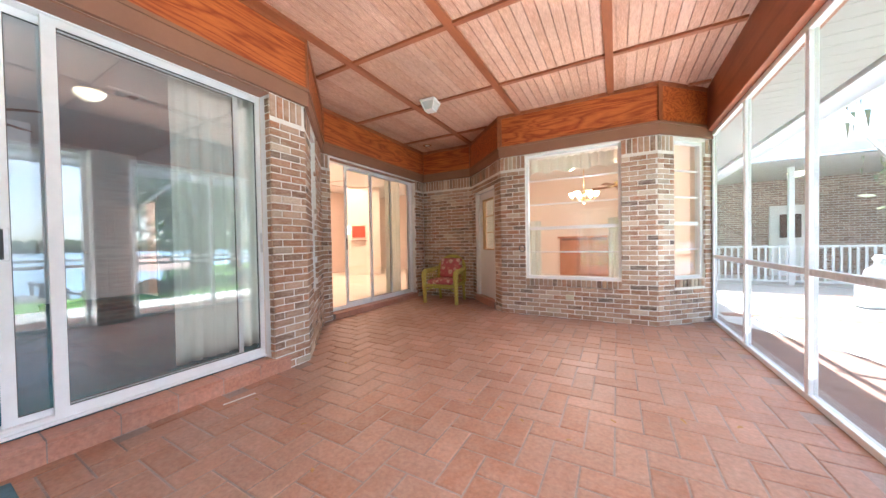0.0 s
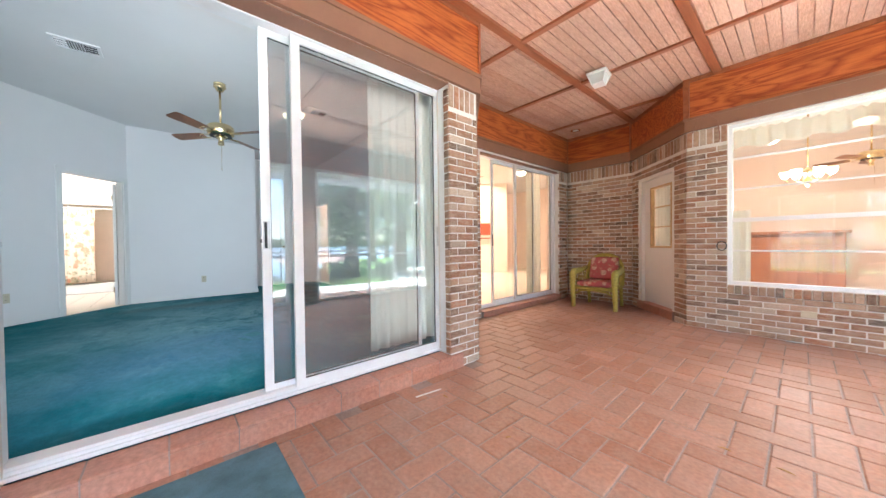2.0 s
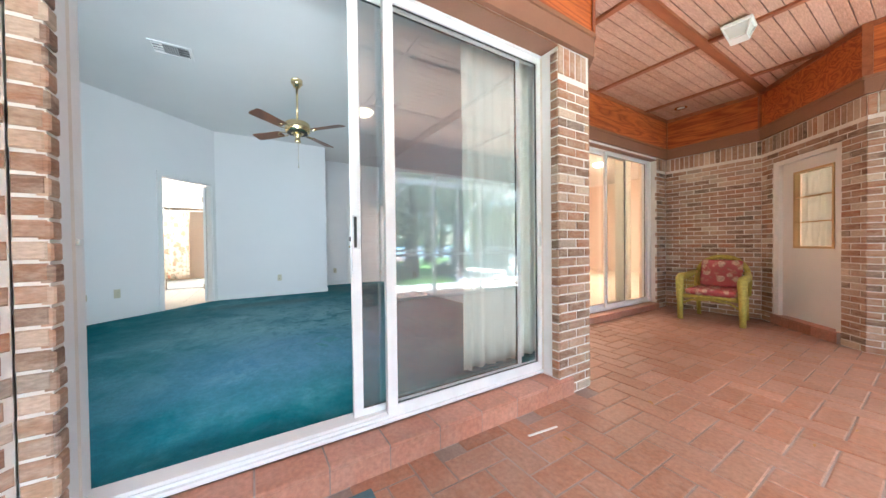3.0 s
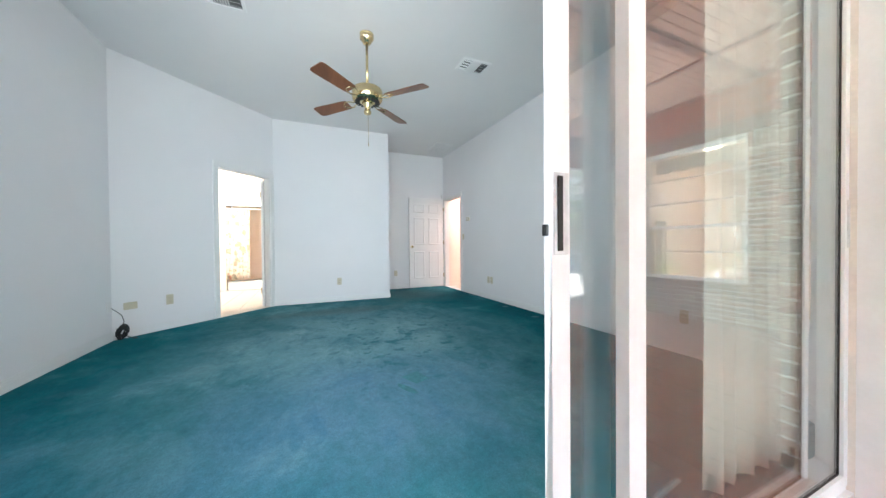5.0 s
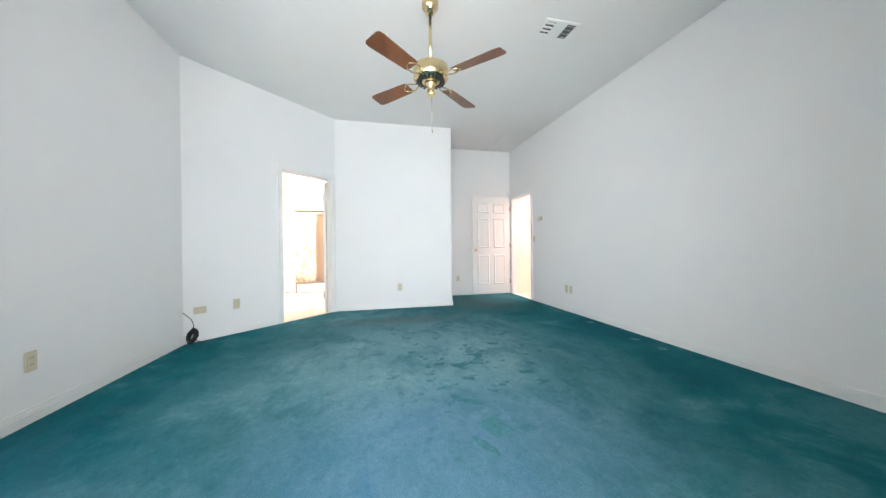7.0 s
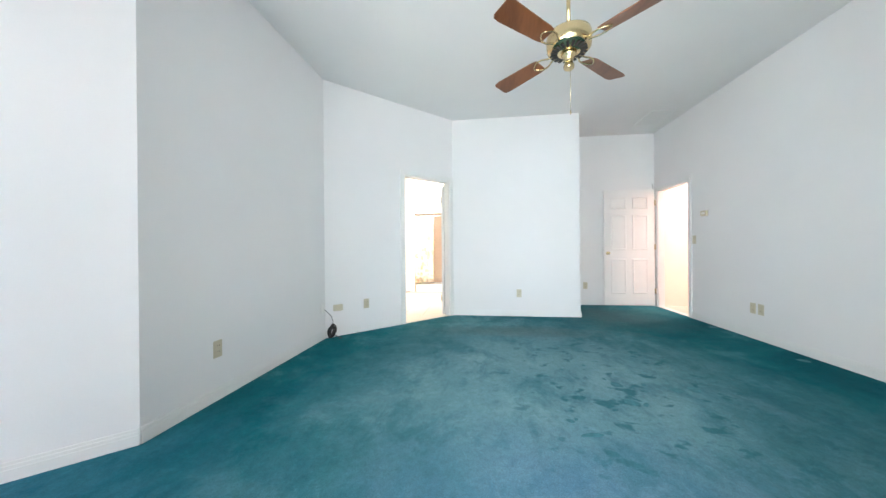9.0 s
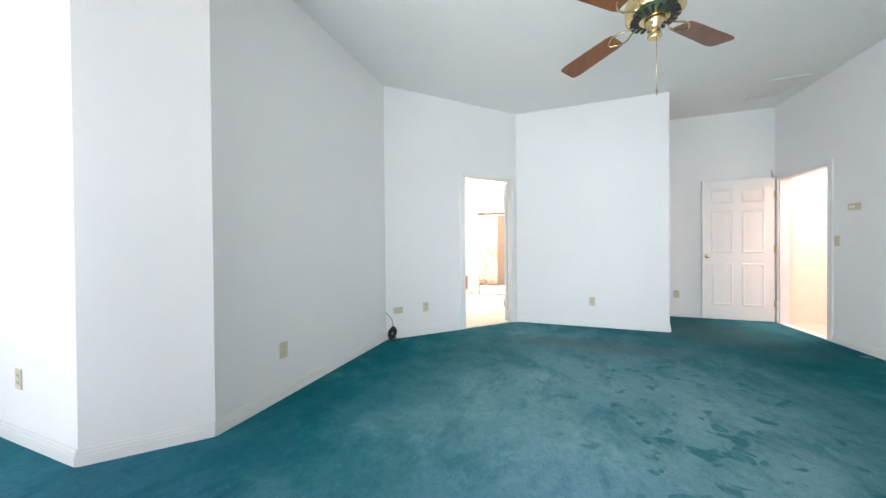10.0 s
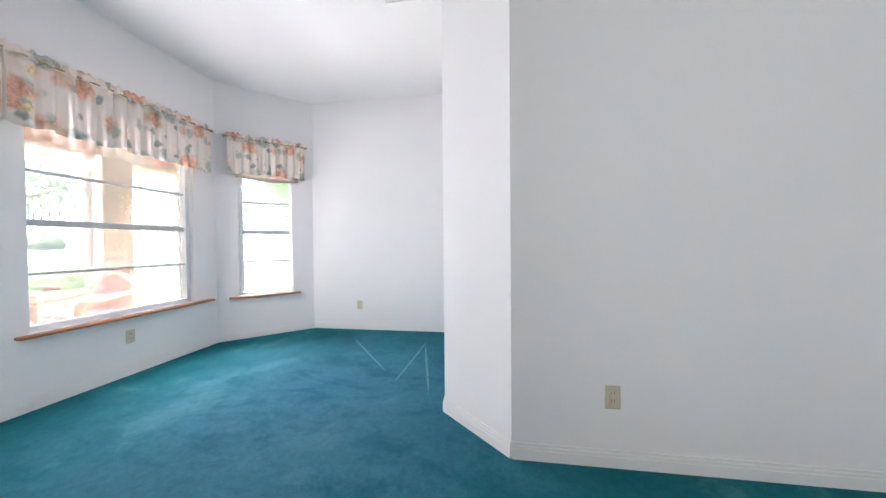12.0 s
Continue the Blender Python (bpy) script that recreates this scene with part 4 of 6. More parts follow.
part("body", bm, M_TRIM, plat)
bm = bmesh.new()
soft_box(bm, 0.351, 0.22, 0.07, 0.37, 0.66, 0.39, 0.006)
d_ = part("access_door", bm, M_CABINET, plat, "orange oak raised panel door")
bm = bmesh.new()
soft_box(bm, 0.3705, 0.29, 0.13, 0.38, 0.59, 0.33, 0.008)
part("panel", bm, M_CABINET, d_)

# ---- doors ----


def six_panel(parent, w, h, t, material):
    """A six-panel door leaf in its own frame: hinge at the origin, width along x, thickness along y."""
    bm = bmesh.new()
    soft_box(bm, 0, -t / 2, 0, w, t / 2, h, 0.003, segments=1)
    leaf = part("leaf", bm, material, parent)
    for x0, x1 in ((0.11, w / 2 - 0.05), (w / 2 + 0.05, w - 0.11)):
        for z0, z1 in ((0.20, 0.80), (0.95, 1.55), (1.66, h - 0.13)):
            for side in (-1, 1):
                bm = bmesh.new()
                y = side * (t / 2 + 0.0005)
                ring = [(x0, z0), (x1, z0), (x1, z1), (x0, z1)]
                inner = [(x0 + 0.03, z0 + 0.03), (x1 - 0.03, z0 + 0.03), (x1 - 0.03, z1 - 0.03), (x0 + 0.03, z1 - 0.03)]
                rows = [[bm.verts.new((x, y, z)) for x, z in ring],
                        [bm.verts.new((x, y + side * 0.009, z)) for x, z in [(ring[k][0] * 0.6 + inner[k][0] * 0.4, ring[k][1] * 0.6 + inner[k][1] * 0.4) for k in range(4)]],
                        [bm.verts.new((x, y + side * 0.003, z)) for x, z in inner]]
                for a_, b_ in zip(rows, rows[1:]):
                    for k in range(4):
                        bm.faces.new((a_[k], a_[(k + 1) % 4], b_[(k + 1) % 4], b_[k]))
                bm.faces.new(rows[2])
                bm.faces.new(rows[0][::-1])
                part("panel", bm, material, leaf)
    return leaf


def knob(parent, x, y, z, side, material):
    bm = bmesh.new()
    m = pose(x, y, z, -90 * side, 0, 0)
    lathe(bm, [(0.028, 0), (0.028, 0.005), (0.011, 0.008), (0.011, 0.03), (0.024, 0.038), (0.028, 0.05), (0.020, 0.062), (0.004, 0.064)], 20, m)
    part("knob", bm, material, parent, "round brass knob")


def hinge(parent, x, y, z):
    bm = bmesh.new()
    tube(bm, [(x, y, z - 0.045), (x, y, z + 0.045)], 0.008, 8)
    box(bm, x - 0.014, y - 0.003, z - 0.044, x + 0.014, y + 0.001, z + 0.044)
    part("hinge", bm, M_HINGE, parent, "brass hinge")


hall = thing("interior_door", "open white six-panel door against the wall", "door", pose(-8.49, 2.985, F + 0.012, 0, 0, -90))
six_panel(hall, 0.82, 1.985, 0.036, M_TRIM)
knob(hall, 0.765, 0.018, 0.90, 1, M_BRASS)
for z in (0.25, 1.0, 1.75):
    hinge(hall, 0.0, 0.028, z)
bm = bmesh.new()
tube(bm, [(0.02, 0.0, 1.986), (0.03, 0.02, 2.02), (0.06, 0.06, 2.07)], 0.008, 8)
part("door_stop", bm, M_STEEL, hall, "small steel catch on the door top")


def casing(p, q, s0, s1, z1, width=0.06, label="white door casing"):
    m, n = along(p, q)
    bm = bmesh.new()
    for a_, b_ in ((s0 - width, s0), (s1, s1 + width)):
        box(bm, a_, -0.018, F, b_, -0.0005, z1, m)
    box(bm, s0 - width, -0.018, z1 + 0.0005, s1 + width, -0.0005, z1 + width, m)
    box(bm, s0, 0.0, F, s0 + 0.016, 0.10, z1 - 0.0165, m)
    box(bm, s1 - 0.016, 0.0, F, s1, 0.10, z1 - 0.0165, m)
    box(bm, s0, 0.0, z1 - 0.016, s1, 0.10, z1, m)
    tagged(part("trim", bm, M_TRIM), label, "door casing", kind="structure")


casing(ROOM[2], ROOM[3], 4.56, 5.38, 2.15)
casing(ROOM[6], ROOM[7], 0.07, 0.86, 2.205)
m6, n6 = along(ROOM[6], ROOM[7])
bm = bmesh.new()
soft_box(bm, 0.0865, 0.002, F - 0.03, 0.8435, 0.30, F + 0.006, 0.003, m6, 1)
tagged(part("trim", bm, M_TILE), "pale stone threshold in the bathroom doorway", "threshold", kind="structure")
bath = thing("bathroom_door", "open white bathroom door seen edge-on", "door", m6 @ pose(0.112, 0.115, F + 0.01, 0, 0, 139))
bm = bmesh.new()
soft_box(bm, 0, -0.018, 0, 0.71, 0.018, 1.97, 0.003, segments=1)
part("leaf", bm, M_TRIM, bath)
knob(bath, 0.65, -0.018, 0.86, -1, M_BRASS)
for z in (0.25, 1.75):
    hinge(bath, -0.005, -0.022, z)

m7, n7 = along(OUT[7], OUT[8])
back_door = thing("back_door", "white painted back door with a three-pane window over a solid lower half", "door", m7 @ pose(0.205, -0.09, 0.12))
bm = bmesh.new()
box(bm, 0, -0.06, 0, 0.075, 0.07, 2.07)
box(bm, 0.885, -0.06, 0, 0.96, 0.07, 2.07)
box(bm, 0.075, -0.06, 1.995, 0.885, 0.07, 2.07)
part("frame", bm, M_TRIM, back_door)
bm = bmesh.new()
box(bm, 0.076, -0.02, 0.01, 0.884, 0.022, 0.90)
box(bm, 0.076, -0.02, 1.86, 0.884, 0.022, 1.99)
box(bm, 0.076, -0.02, 0.90, 0.25, 0.022, 1.86)
box(bm, 0.80, -0.02, 0.90, 0.884, 0.022, 1.86)
part("leaf", bm, M_TRIM, back_door)
bm = bmesh.new()
for x0, x1, z0, z1 in ((0.25, 0.80, 0.90, 0.925), (0.25, 0.80, 1.835, 1.86), (0.25, 0.275, 0.925, 1.835), (0.775, 0.80, 0.925, 1.835),
                       (0.275, 0.775, 1.217, 1.229), (0.275, 0.775, 1.527, 1.539)):
    box(bm, x0, -0.024, z0, x1, 0.030, z1)
part("window_bars", bm, plain("tan_frame", (0.56, 0.38, 0.18), 0.5), back_door, "tan window frame and bars")
bm = bmesh.new()
box(bm, 0.275, -0.003, 0.925, 0.775, 0.003, 1.835)
g = part("pane", bm, M_GLASS, back_door)
g.visible_shadow = False
bm = bmesh.new()
cloth(bm, 0.27, 0.78, 0.93, 1.84, 0.018, 6, 8, pose(0, -0.06, 0))
part("curtain", bm, M_SHEER, back_door, "cream curtain behind the panes")
knob(back_door, 0.83, 0.022, 0.98, -1, M_BLACK)

# ---- curtains in the sliding doors ----
cu = thing("sheer_curtain", "cream sheer curtain gathered behind the sliding door", "curtain", pose(-2.53, 1.42, 0, 0, 0, 90))
bm = bmesh.new()
cloth(bm, 0.0, 0.75, 0.22, 2.60, 0.035, 7, 11)
part("drape", bm, M_SHEER, cu)
cu = thing("sheer_curtain", "cream curtain gathered behind the living room sliding door", "curtain", pose(-3.72, 5.45, 0, 0, 0, 90))
bm = bmesh.new()
cloth(bm, 0.0, 0.50, 0.12, 2.60, 0.035, 6, 12)
part("drape", bm, M_SHEER, cu)

# ---- bedroom things ----


def ceiling_fan(m, blades, turn, label, drop=0.50, radius=0.64):
    f = thing("ceiling_fan", label, "ceiling fan", m)
    bm = bmesh.new()
    lathe(bm, [(0.012, -0.095), (0.035, -0.09), (0.05, -0.06), (0.066, -0.045), (0.066, -0.03), (0.055, -0.022), (0.066, -0.012), (0.066, 0)], 28)
    part("canopy", bm, M_BRASS, f, "polished brass canopy")
    bm = bmesh.new()
    tube(bm, [(0, 0, -0.09), (0, 0, -drop)], 0.0125, 14)
    part("downrod", bm, M_BRASS, f)
    bm = bmesh.new()
    lathe(bm, [(0.055, -drop - 0.155), (0.125, -drop - 0.14), (0.14, -drop - 0.125), (0.145, -drop - 0.06), (0.138, -drop - 0.03), (0.11, -drop - 0.012), (0.03, -drop - 0.002), (0.02, -drop + 0.02)], 36)
    motor = part("motor", bm, M_BRASS, f, "polished brass motor housing")
    bm = bmesh.new()
    for k in range(20):
        a_ = 2 * math.pi * k / 20
        r = Matrix.Rotation(a_, 4, "Z")
        box(bm, 0.072, -0.008, -drop - 0.153, 0.118, 0.008, -drop - 0.1465, r)
    part("vents", bm, M_DARK, motor, "dark slots under the motor")
    bm = bmesh.new()
    lathe(bm, [(0.030, -drop - 0.26), (0.034, -drop - 0.255), (0.034, -drop - 0.235), (0.026, -drop - 0.22), (0.03, -drop - 0.19), (0.046, -drop - 0.175), (0.05, -drop - 0.156)], 24)
    part("switch_housing", bm, M_BRASS, f)
    bm = bmesh.new()
    tube(bm, [(0.03, 0.0, -drop - 0.24), (0.032, 0.0, -drop - 0.55)], 0.0018, 6)
    lathe(bm, [(0.001, -drop - 0.58), (0.005, -drop - 0.57), (0.004, -drop - 0.55)], 8, Matrix.Translation((0.032, 0, 0)))
    part("pull_chain", bm, M_BRASS, f, "thin pull chain")
    for k in range(blades):
        r = Matrix.Rotation(radians(turn + 360 / blades * k), 4, "Z")
        bm = bmesh.new()
        tilt = Matrix.Rotation(radians(12), 4, "X")
        outline = [(0.225, -0.052), (0.26, -0.060), (radius - 0.05, -0.072), (radius - 0.012, -0.066), (radius, -0.05), (radius, 0.05), (radius - 0.012, 0.066), (radius - 0.05, 0.072), (0.26, 0.060), (0.225, 0.052)]
        base = r @ Matrix.Translation((0, 0, -drop - 0.125)) @ tilt
        lo = [bm.verts.new(base @ Vector((x, y, -0.003))) for x, y in outline]
        hi = [bm.verts.new(base @ Vector((x, y, 0.003))) for x, y in outline]
        bm.faces.new(lo[::-1])
        bm.faces.new(hi)
        for i in range(len(outline)):
            j = (i + 1) % len(outline)
            bm.faces.new((lo[i], lo[j], hi[j], hi[i]))
        blade = part("blade", bm, M_BLADE, f, "dark walnut blade")
        bm = bmesh.new()
        for s in (-1, 1):
            pts = [base @ Vector((x, s * y, -0.006)) for x, y in ((0.10, 0.008), (0.15, 0.02), (0.19, 0.042), (0.23, 0.044), (0.27, 0.02), (0.285, 0.0))]
            tube(bm, pts, 0.006, 6)
        part("blade_iron", bm, M_BRASS, blade, "scrolled brass blade iron")
    return f


ceiling_fan(pose(-4.93, 0.655, C), 4, 42, "polished brass ceiling fan with four dark wooden blades")


def vent(m, w, h, label, slats=6, ways=3):
    v = thing("ceiling_vent", label, "air vent", m)
    bm = bmesh.new()
    for x0, y0, x1, y1 in ((-w / 2, -h / 2, w / 2, -h / 2 + 0.025), (-w / 2, h / 2 - 0.025, w / 2, h / 2), (-w / 2, -h / 2 + 0.025, -w / 2 + 0.025, h / 2 - 0.025), (w / 2 - 0.025, -h / 2 + 0.025, w / 2, h / 2 - 0.025)):
        box(bm, x0, y0, -0.012, x1, y1, -0.0005)
    part("frame", bm, M_TRIM, v)
    bm = bmesh.new()
    box(bm, -w / 2 + 0.025, -h / 2 + 0.025, -0.002, w / 2 - 0.025, h / 2 - 0.025, -0.0006)
    part("backing", bm, M_DUCT if ways == 3 else M_TRIM, v, "duct behind the slats")
    iw, ih = w - 0.05, h - 0.05
    if ways == 3:
        for k in range(slats):
            x = -iw / 2 + iw * (0.30 + 0.40 * (k + 0.5) / slats)
            bm = bmesh.new()
            box(bm, -0.008, -ih / 2, -0.001, 0.008, ih / 2, 0.001, pose(x, 0, -0.008, 0, 35, 0))
            part("slat", bm, M_TRIM, v)
        for side in (-1, 1):
            for k in range(4):
                bm = bmesh.new()
                box(bm, -iw * 0.14, -0.008, -0.001, iw * 0.14, 0.008, 0.001, pose(side * iw * 0.35, -ih / 2 + ih * (k + 0.5) / 4, -0.008, 35 * side, 0, 0))
                part("slat", bm, M_TRIM, v)
    else:
        for k in range(slats):
            bm = bmesh.new()
            box(bm, -iw / 2, -0.009, -0.001, iw / 2, 0.009, 0.001, pose(0, -ih / 2 + ih * (k + 0.5) / slats, -0.008, 8, 0, 0))
            part("slat", bm, M_TRIM, v)


vent(pose(-5.0, 1.855, C, 0, 0, 90), 0.34, 0.24, "white three-way air vent in the bedroom ceiling")
vent(pose(-4.92, -0.514, C, 0, 0, 90), 0.34, 0.24, "white three-way air vent near the bedroom fan")
vent(pose(-7.85, 2.66, C, 0, 0, 0), 0.55, 0.34, "flat white return air grille in the ceiling", 14, 1)
vent(pose(-3.42, -2.36, C, 0, 0, 0), 0.30, 0.22, "white air vent over the window nook", 6, 1)


def outlet(m, label, kind="duplex"):
    o = thing("wall_outlet" if kind != "switch" else "light_switch", label, "outlet" if kind != "switch" else "switch", m, group="wall plates")
    w, h = (0.07, 0.115) if kind != "blank" else (0.115, 0.075)
    bm = bmesh.new()
    soft_box(bm, -w / 2, -0.0065, -h / 2, w / 2, -0.0005, h / 2, 0.0025, segments=1)
    part("plate", bm, M_ALMOND, o)
    if kind == "duplex":
        for z in (-0.02, 0.02):
            bm = bmesh.new()
            soft_box(bm, -0.017, -0.009, z - 0.014, 0.017, -0.0066, z + 0.014, 0.002, segments=1)
            s = part("socket", bm, M_ALMOND, o)
            bm = bmesh.new()
            for x in (-0.007, 0.006):
                box(bm, x - 0.0012, -0.0096, z - 0.002, x + 0.0012, -0.0091, z + 0.008)
            part("slots", bm, M_DARK, s, "dark slots")
    if kind == "switch":
        bm = bmesh.new()
        box(bm, -0.005, -0.016, -0.006, 0.005, -0.0066, 0.012)
        part("toggle", bm, M_ALMOND, o)
    return o


def on_wall(i, s, z):
    """A pose on bedroom wall i at distance s along it: y points into the wall."""
    m, n = along(ROOM[i], ROOM[(i + 1) % len(ROOM)])
    mm_ = m @ Matrix.Translation((s, 0, z))
    return mm_


AL = "almond duplex outlet on the white wall"
outlet(on_wall(5, 1.48 - 0.605, 0.52), AL)
outlet(on_wall(3, 3.02 - 1.87, 0.52), AL)
outlet(on_wall(2, 8.54 - 3.08 - (8.54 - 6.48), 0.51), AL)
outlet(on_wall(2, 8.54 - 3.08 - (8.54 - 6.58), 0.51), AL)
outlet(on_wall(2, 0.40, 0.50), AL)
outlet(on_wall(6, 1.42, 0.52), AL)
outlet(on_wall(6, 1.775, 0.51), "blank almond plate on the white wall", "blank")
outlet(on_wall(7, 6.135 - 4.665, 0.525), AL)
outlet(on_wall(9, 2.72 - 2.13, 0.54), AL)
outlet(on_wall(10, 3.775 - 2.40, 0.50), AL)
outlet(on_wall(12, 3.25 - 2.37, 0.51), AL)
outlet(on_wall(2, 7.53 - 3.08, 1.29), "almond light switch by the bedroom door", "switch")
th = thing("thermostat", "small white thermostat on the bedroom wall", "thermostat", on_wall(2, 7.31 - 3.08, 1.635))
bm = bmesh.new()
soft_box(bm, -0.055, -0.03, -0.035, 0.055, -0.0005, 0.035, 0.006)
part("case", bm, M_ALMOND, th)
bm = bmesh.new()
box(bm, -0.03, -0.0312, -0.012, 0.03, -0.0303, 0.012)
part("dial", bm, M_TRIM, th)
ch = thing("door_chime", "small cream alarm box high on the nook wall", "alarm box", on_wall(9, 2.43 - 2.13, 2.91))
bm = bmesh.new()
soft_box(bm, -0.035, -0.035, -0.065, 0.035, -0.0005, 0.065, 0.008)
part("case", bm, M_ALMOND, ch)

# Cable from a wall plate to a coil on the carpet
cb = thing("cable_coil", "coiled black cable on the carpet plugged into the wall", "cable", pose(-6.16, -1.655, F))
bm = bmesh.new()
rnd = random.Random(3)
pts = []
for k in range(420):
    a_ = 2 * math.pi * k / 24
    r = 0.040 + 0.014 * math.sin(k * 0.071) + rnd.uniform(-0.007, 0.007)
    pts.append((0.024 * math.sin(a_ * 0.37 + k * 0.02) + 0.01, r * math.cos(a_) * 0.8 + 0.012 * math.sin(a_), 0.079 + r * math.sin(a_) * 1.35))
tube(bm, pts, 0.0045, 6)
part("coil", bm, M_BLACK, cb)
bm = bmesh.new()
tube(bm, [(0.02, 0.0, 0.13), (0.025, 0.02, 0.19), (0.05, 0.01, 0.26), (0.07, -0.03, 0.31), (0.08, -0.055, 0.335)], 0.0035, 6)
part("lead", bm, M_BLACK, cb)
bm = bmesh.new()
soft_box(bm, 0.045, -0.0745, 0.29, 0.115, -0.066, 0.405, 0.003, segments=1)
part("plate", bm, M_TRIM, cb, "white phone plate")
bm = bmesh.new()
tube(bm, [(0.02, 0.0, 0.05), (-0.02, 0.06, 0.006), (0.02, 0.12, 0.006), (0.05, 0.10, 0.006)], 0.004, 6)
part("tail", bm, M_BLACK, cb)


def valance(i, s0, s1, z0, z1, folds, seed, label):
    m, n = along(ROOM[i], ROOM[(i + 1) % len(ROOM)])
    v = thing("valance", label, "valance", m)
    bm = bmesh.new()
    cloth(bm, s0, s1, z0, z1 - 0.035, 0.030, folds * 1.5, seed, pose(0, -0.085, 0), 6, 0.012)
    drape = part("drape", bm, M_FLORAL, v, "peach and grey floral cloth")
    bm = bmesh.new()
    cloth(bm, s0 - 0.005, s1 + 0.005, z1 - 0.035, z1 + 0.03, 0.03, folds * 1.7, seed + 1, pose(0, -0.088, 0), 3, 0.014)
    part("heading", bm, M_FLORAL, v, "ruffled heading")
    for s, k in ((s0, 1), (s1, -1)):
        bm = bmesh.new()
        cloth(bm, 0.0, 0.075, z0, z1 - 0.03, 0.004, 1, seed + 5, m=pose(s, -0.085, 0, 0, 0, 90), nz=4)
        part("return", bm, M_FLORAL, v)
    bm = bmesh.new()
    tube(bm, [(s0 - 0.03, -0.085, z1 - 0.02), (s1 + 0.03, -0.085, z1 - 0.02)], 0.009, 8)
    for s in (s0 - 0.03, s1 + 0.03):
        lathe(bm, [(0.002, -0.016), (0.013, -0.008), (0.015, 0.0), (0.013, 0.008), (0.002, 0.016)], 10, pose(s, -0.085, z1 - 0.02, 0, 90, 0))
        tube(bm, [(s, -0.085, z1 - 0.02), (s, -0.002, z1 - 0.02)], 0.006, 8)
    part("rod", bm, M_BRASS, v, "brass rod with round ends")
    bm = bmesh.new()
    cloth(bm, s0 + 0.06, s1 - 0.08, z0 - 0.05, z0 + 0.25, 0.010, folds * 0.35, seed + 9, pose(0, -0.02, 0), 3, 0.014)
    if i == 11:
        part("shade", bm, M_SHADE, v, "scalloped taupe lining")
    return v


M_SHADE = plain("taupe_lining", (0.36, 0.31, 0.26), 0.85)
valance(12, 0.135, 1.605, 2.085, 2.56, 9, 21, "gathered floral valance over the wide nook window")
valance(11, 0.12, 0.93, 2.12, 2.55, 6, 31, "gathered floral valance over the narrow nook window")

# Dents that furniture left in the carpet
M_DENT = plain("pressed_pile", (0.048, 0.180, 0.215), 0.95, vary=0.35, scale=25, grain=200, bump=0.5)
bedroom_floor = bpy.data.objects["floor_bedroom"]


def dent(x, y, rx, ry, turn, seed, sides=9, material=None):
    rnd = random.Random(seed)
    bm = bmesh.new()
    ring = []
    for k in range(sides):
        a_ = 2 * math.pi * (k + 0.5) / sides
        q = rnd.uniform(0.8, 1.1)
        ring.append(Vector((rx * q * math.cos(a_), ry * q * math.sin(a_), 0)))
    m = pose(x, y, F, 0, 0, turn)
    low, top_ = [bm.verts.new(m @ c) for c in ring], [bm.verts.new(m @ (c * 0.8 + Vector((0, 0, 0.0015)))) for c in ring]
    for k in range(sides):
        bm.faces.new((low[k], low[(k + 1) % sides], top_[(k + 1) % sides], top_[k]))
    bm.faces.new(top_)
    part("carpet_dent", bm, material or M_DENT, bedroom_floor)


dent(-3.99, 0.81, 0.12, 0.10, 20, 1, 4)
dent(-3.86, 0.70, 0.10, 0.03, 20, 2)
dent(-4.52, 0.65, 0.022, 0.075, 10, 3)
for k, (x, y) in enumerate(((-7.05, 2.93), (-5.87, 2.87), (-5.13, 2.82), (-4.81, 2.82), (-5.14, 1.43), (-5.16, 1.55), (-5.19, 1.04), (-4.92, 1.03), (-6.0, 0.98))):
    dent(x, y, 0.05, 0.045, 30 * k, 20 + k)
rnd = random.Random(61)
for k in range(16):
    f = rnd.uniform(0.1, 1.0)
    dent(-4.1 - 2.2 * f, 0.85 + 0.15 * f + rnd.gauss(0, 0.22), rnd.uniform(0.015, 0.035), rnd.uniform(0.010, 0.022), rnd.uniform(0, 180), 70 + k)

# Pale creases where the pile was pulled in the nook
M_CREASE = plain("pulled_pile", (0.072, 0.215, 0.265), 0.95, vary=0.3, scale=25, grain=200, bump=0.5)
for k, (x, y, half, turn) in enumerate(((-3.34, -3.02, 0.51, 87), (-3.5, -2.89, 0.54, 103), (-2.85, -3.12, 0.56, 128))):
    dent(x, y, half, 0.012, turn, 120 + k, 12, M_CREASE)

# ---- patio things ----


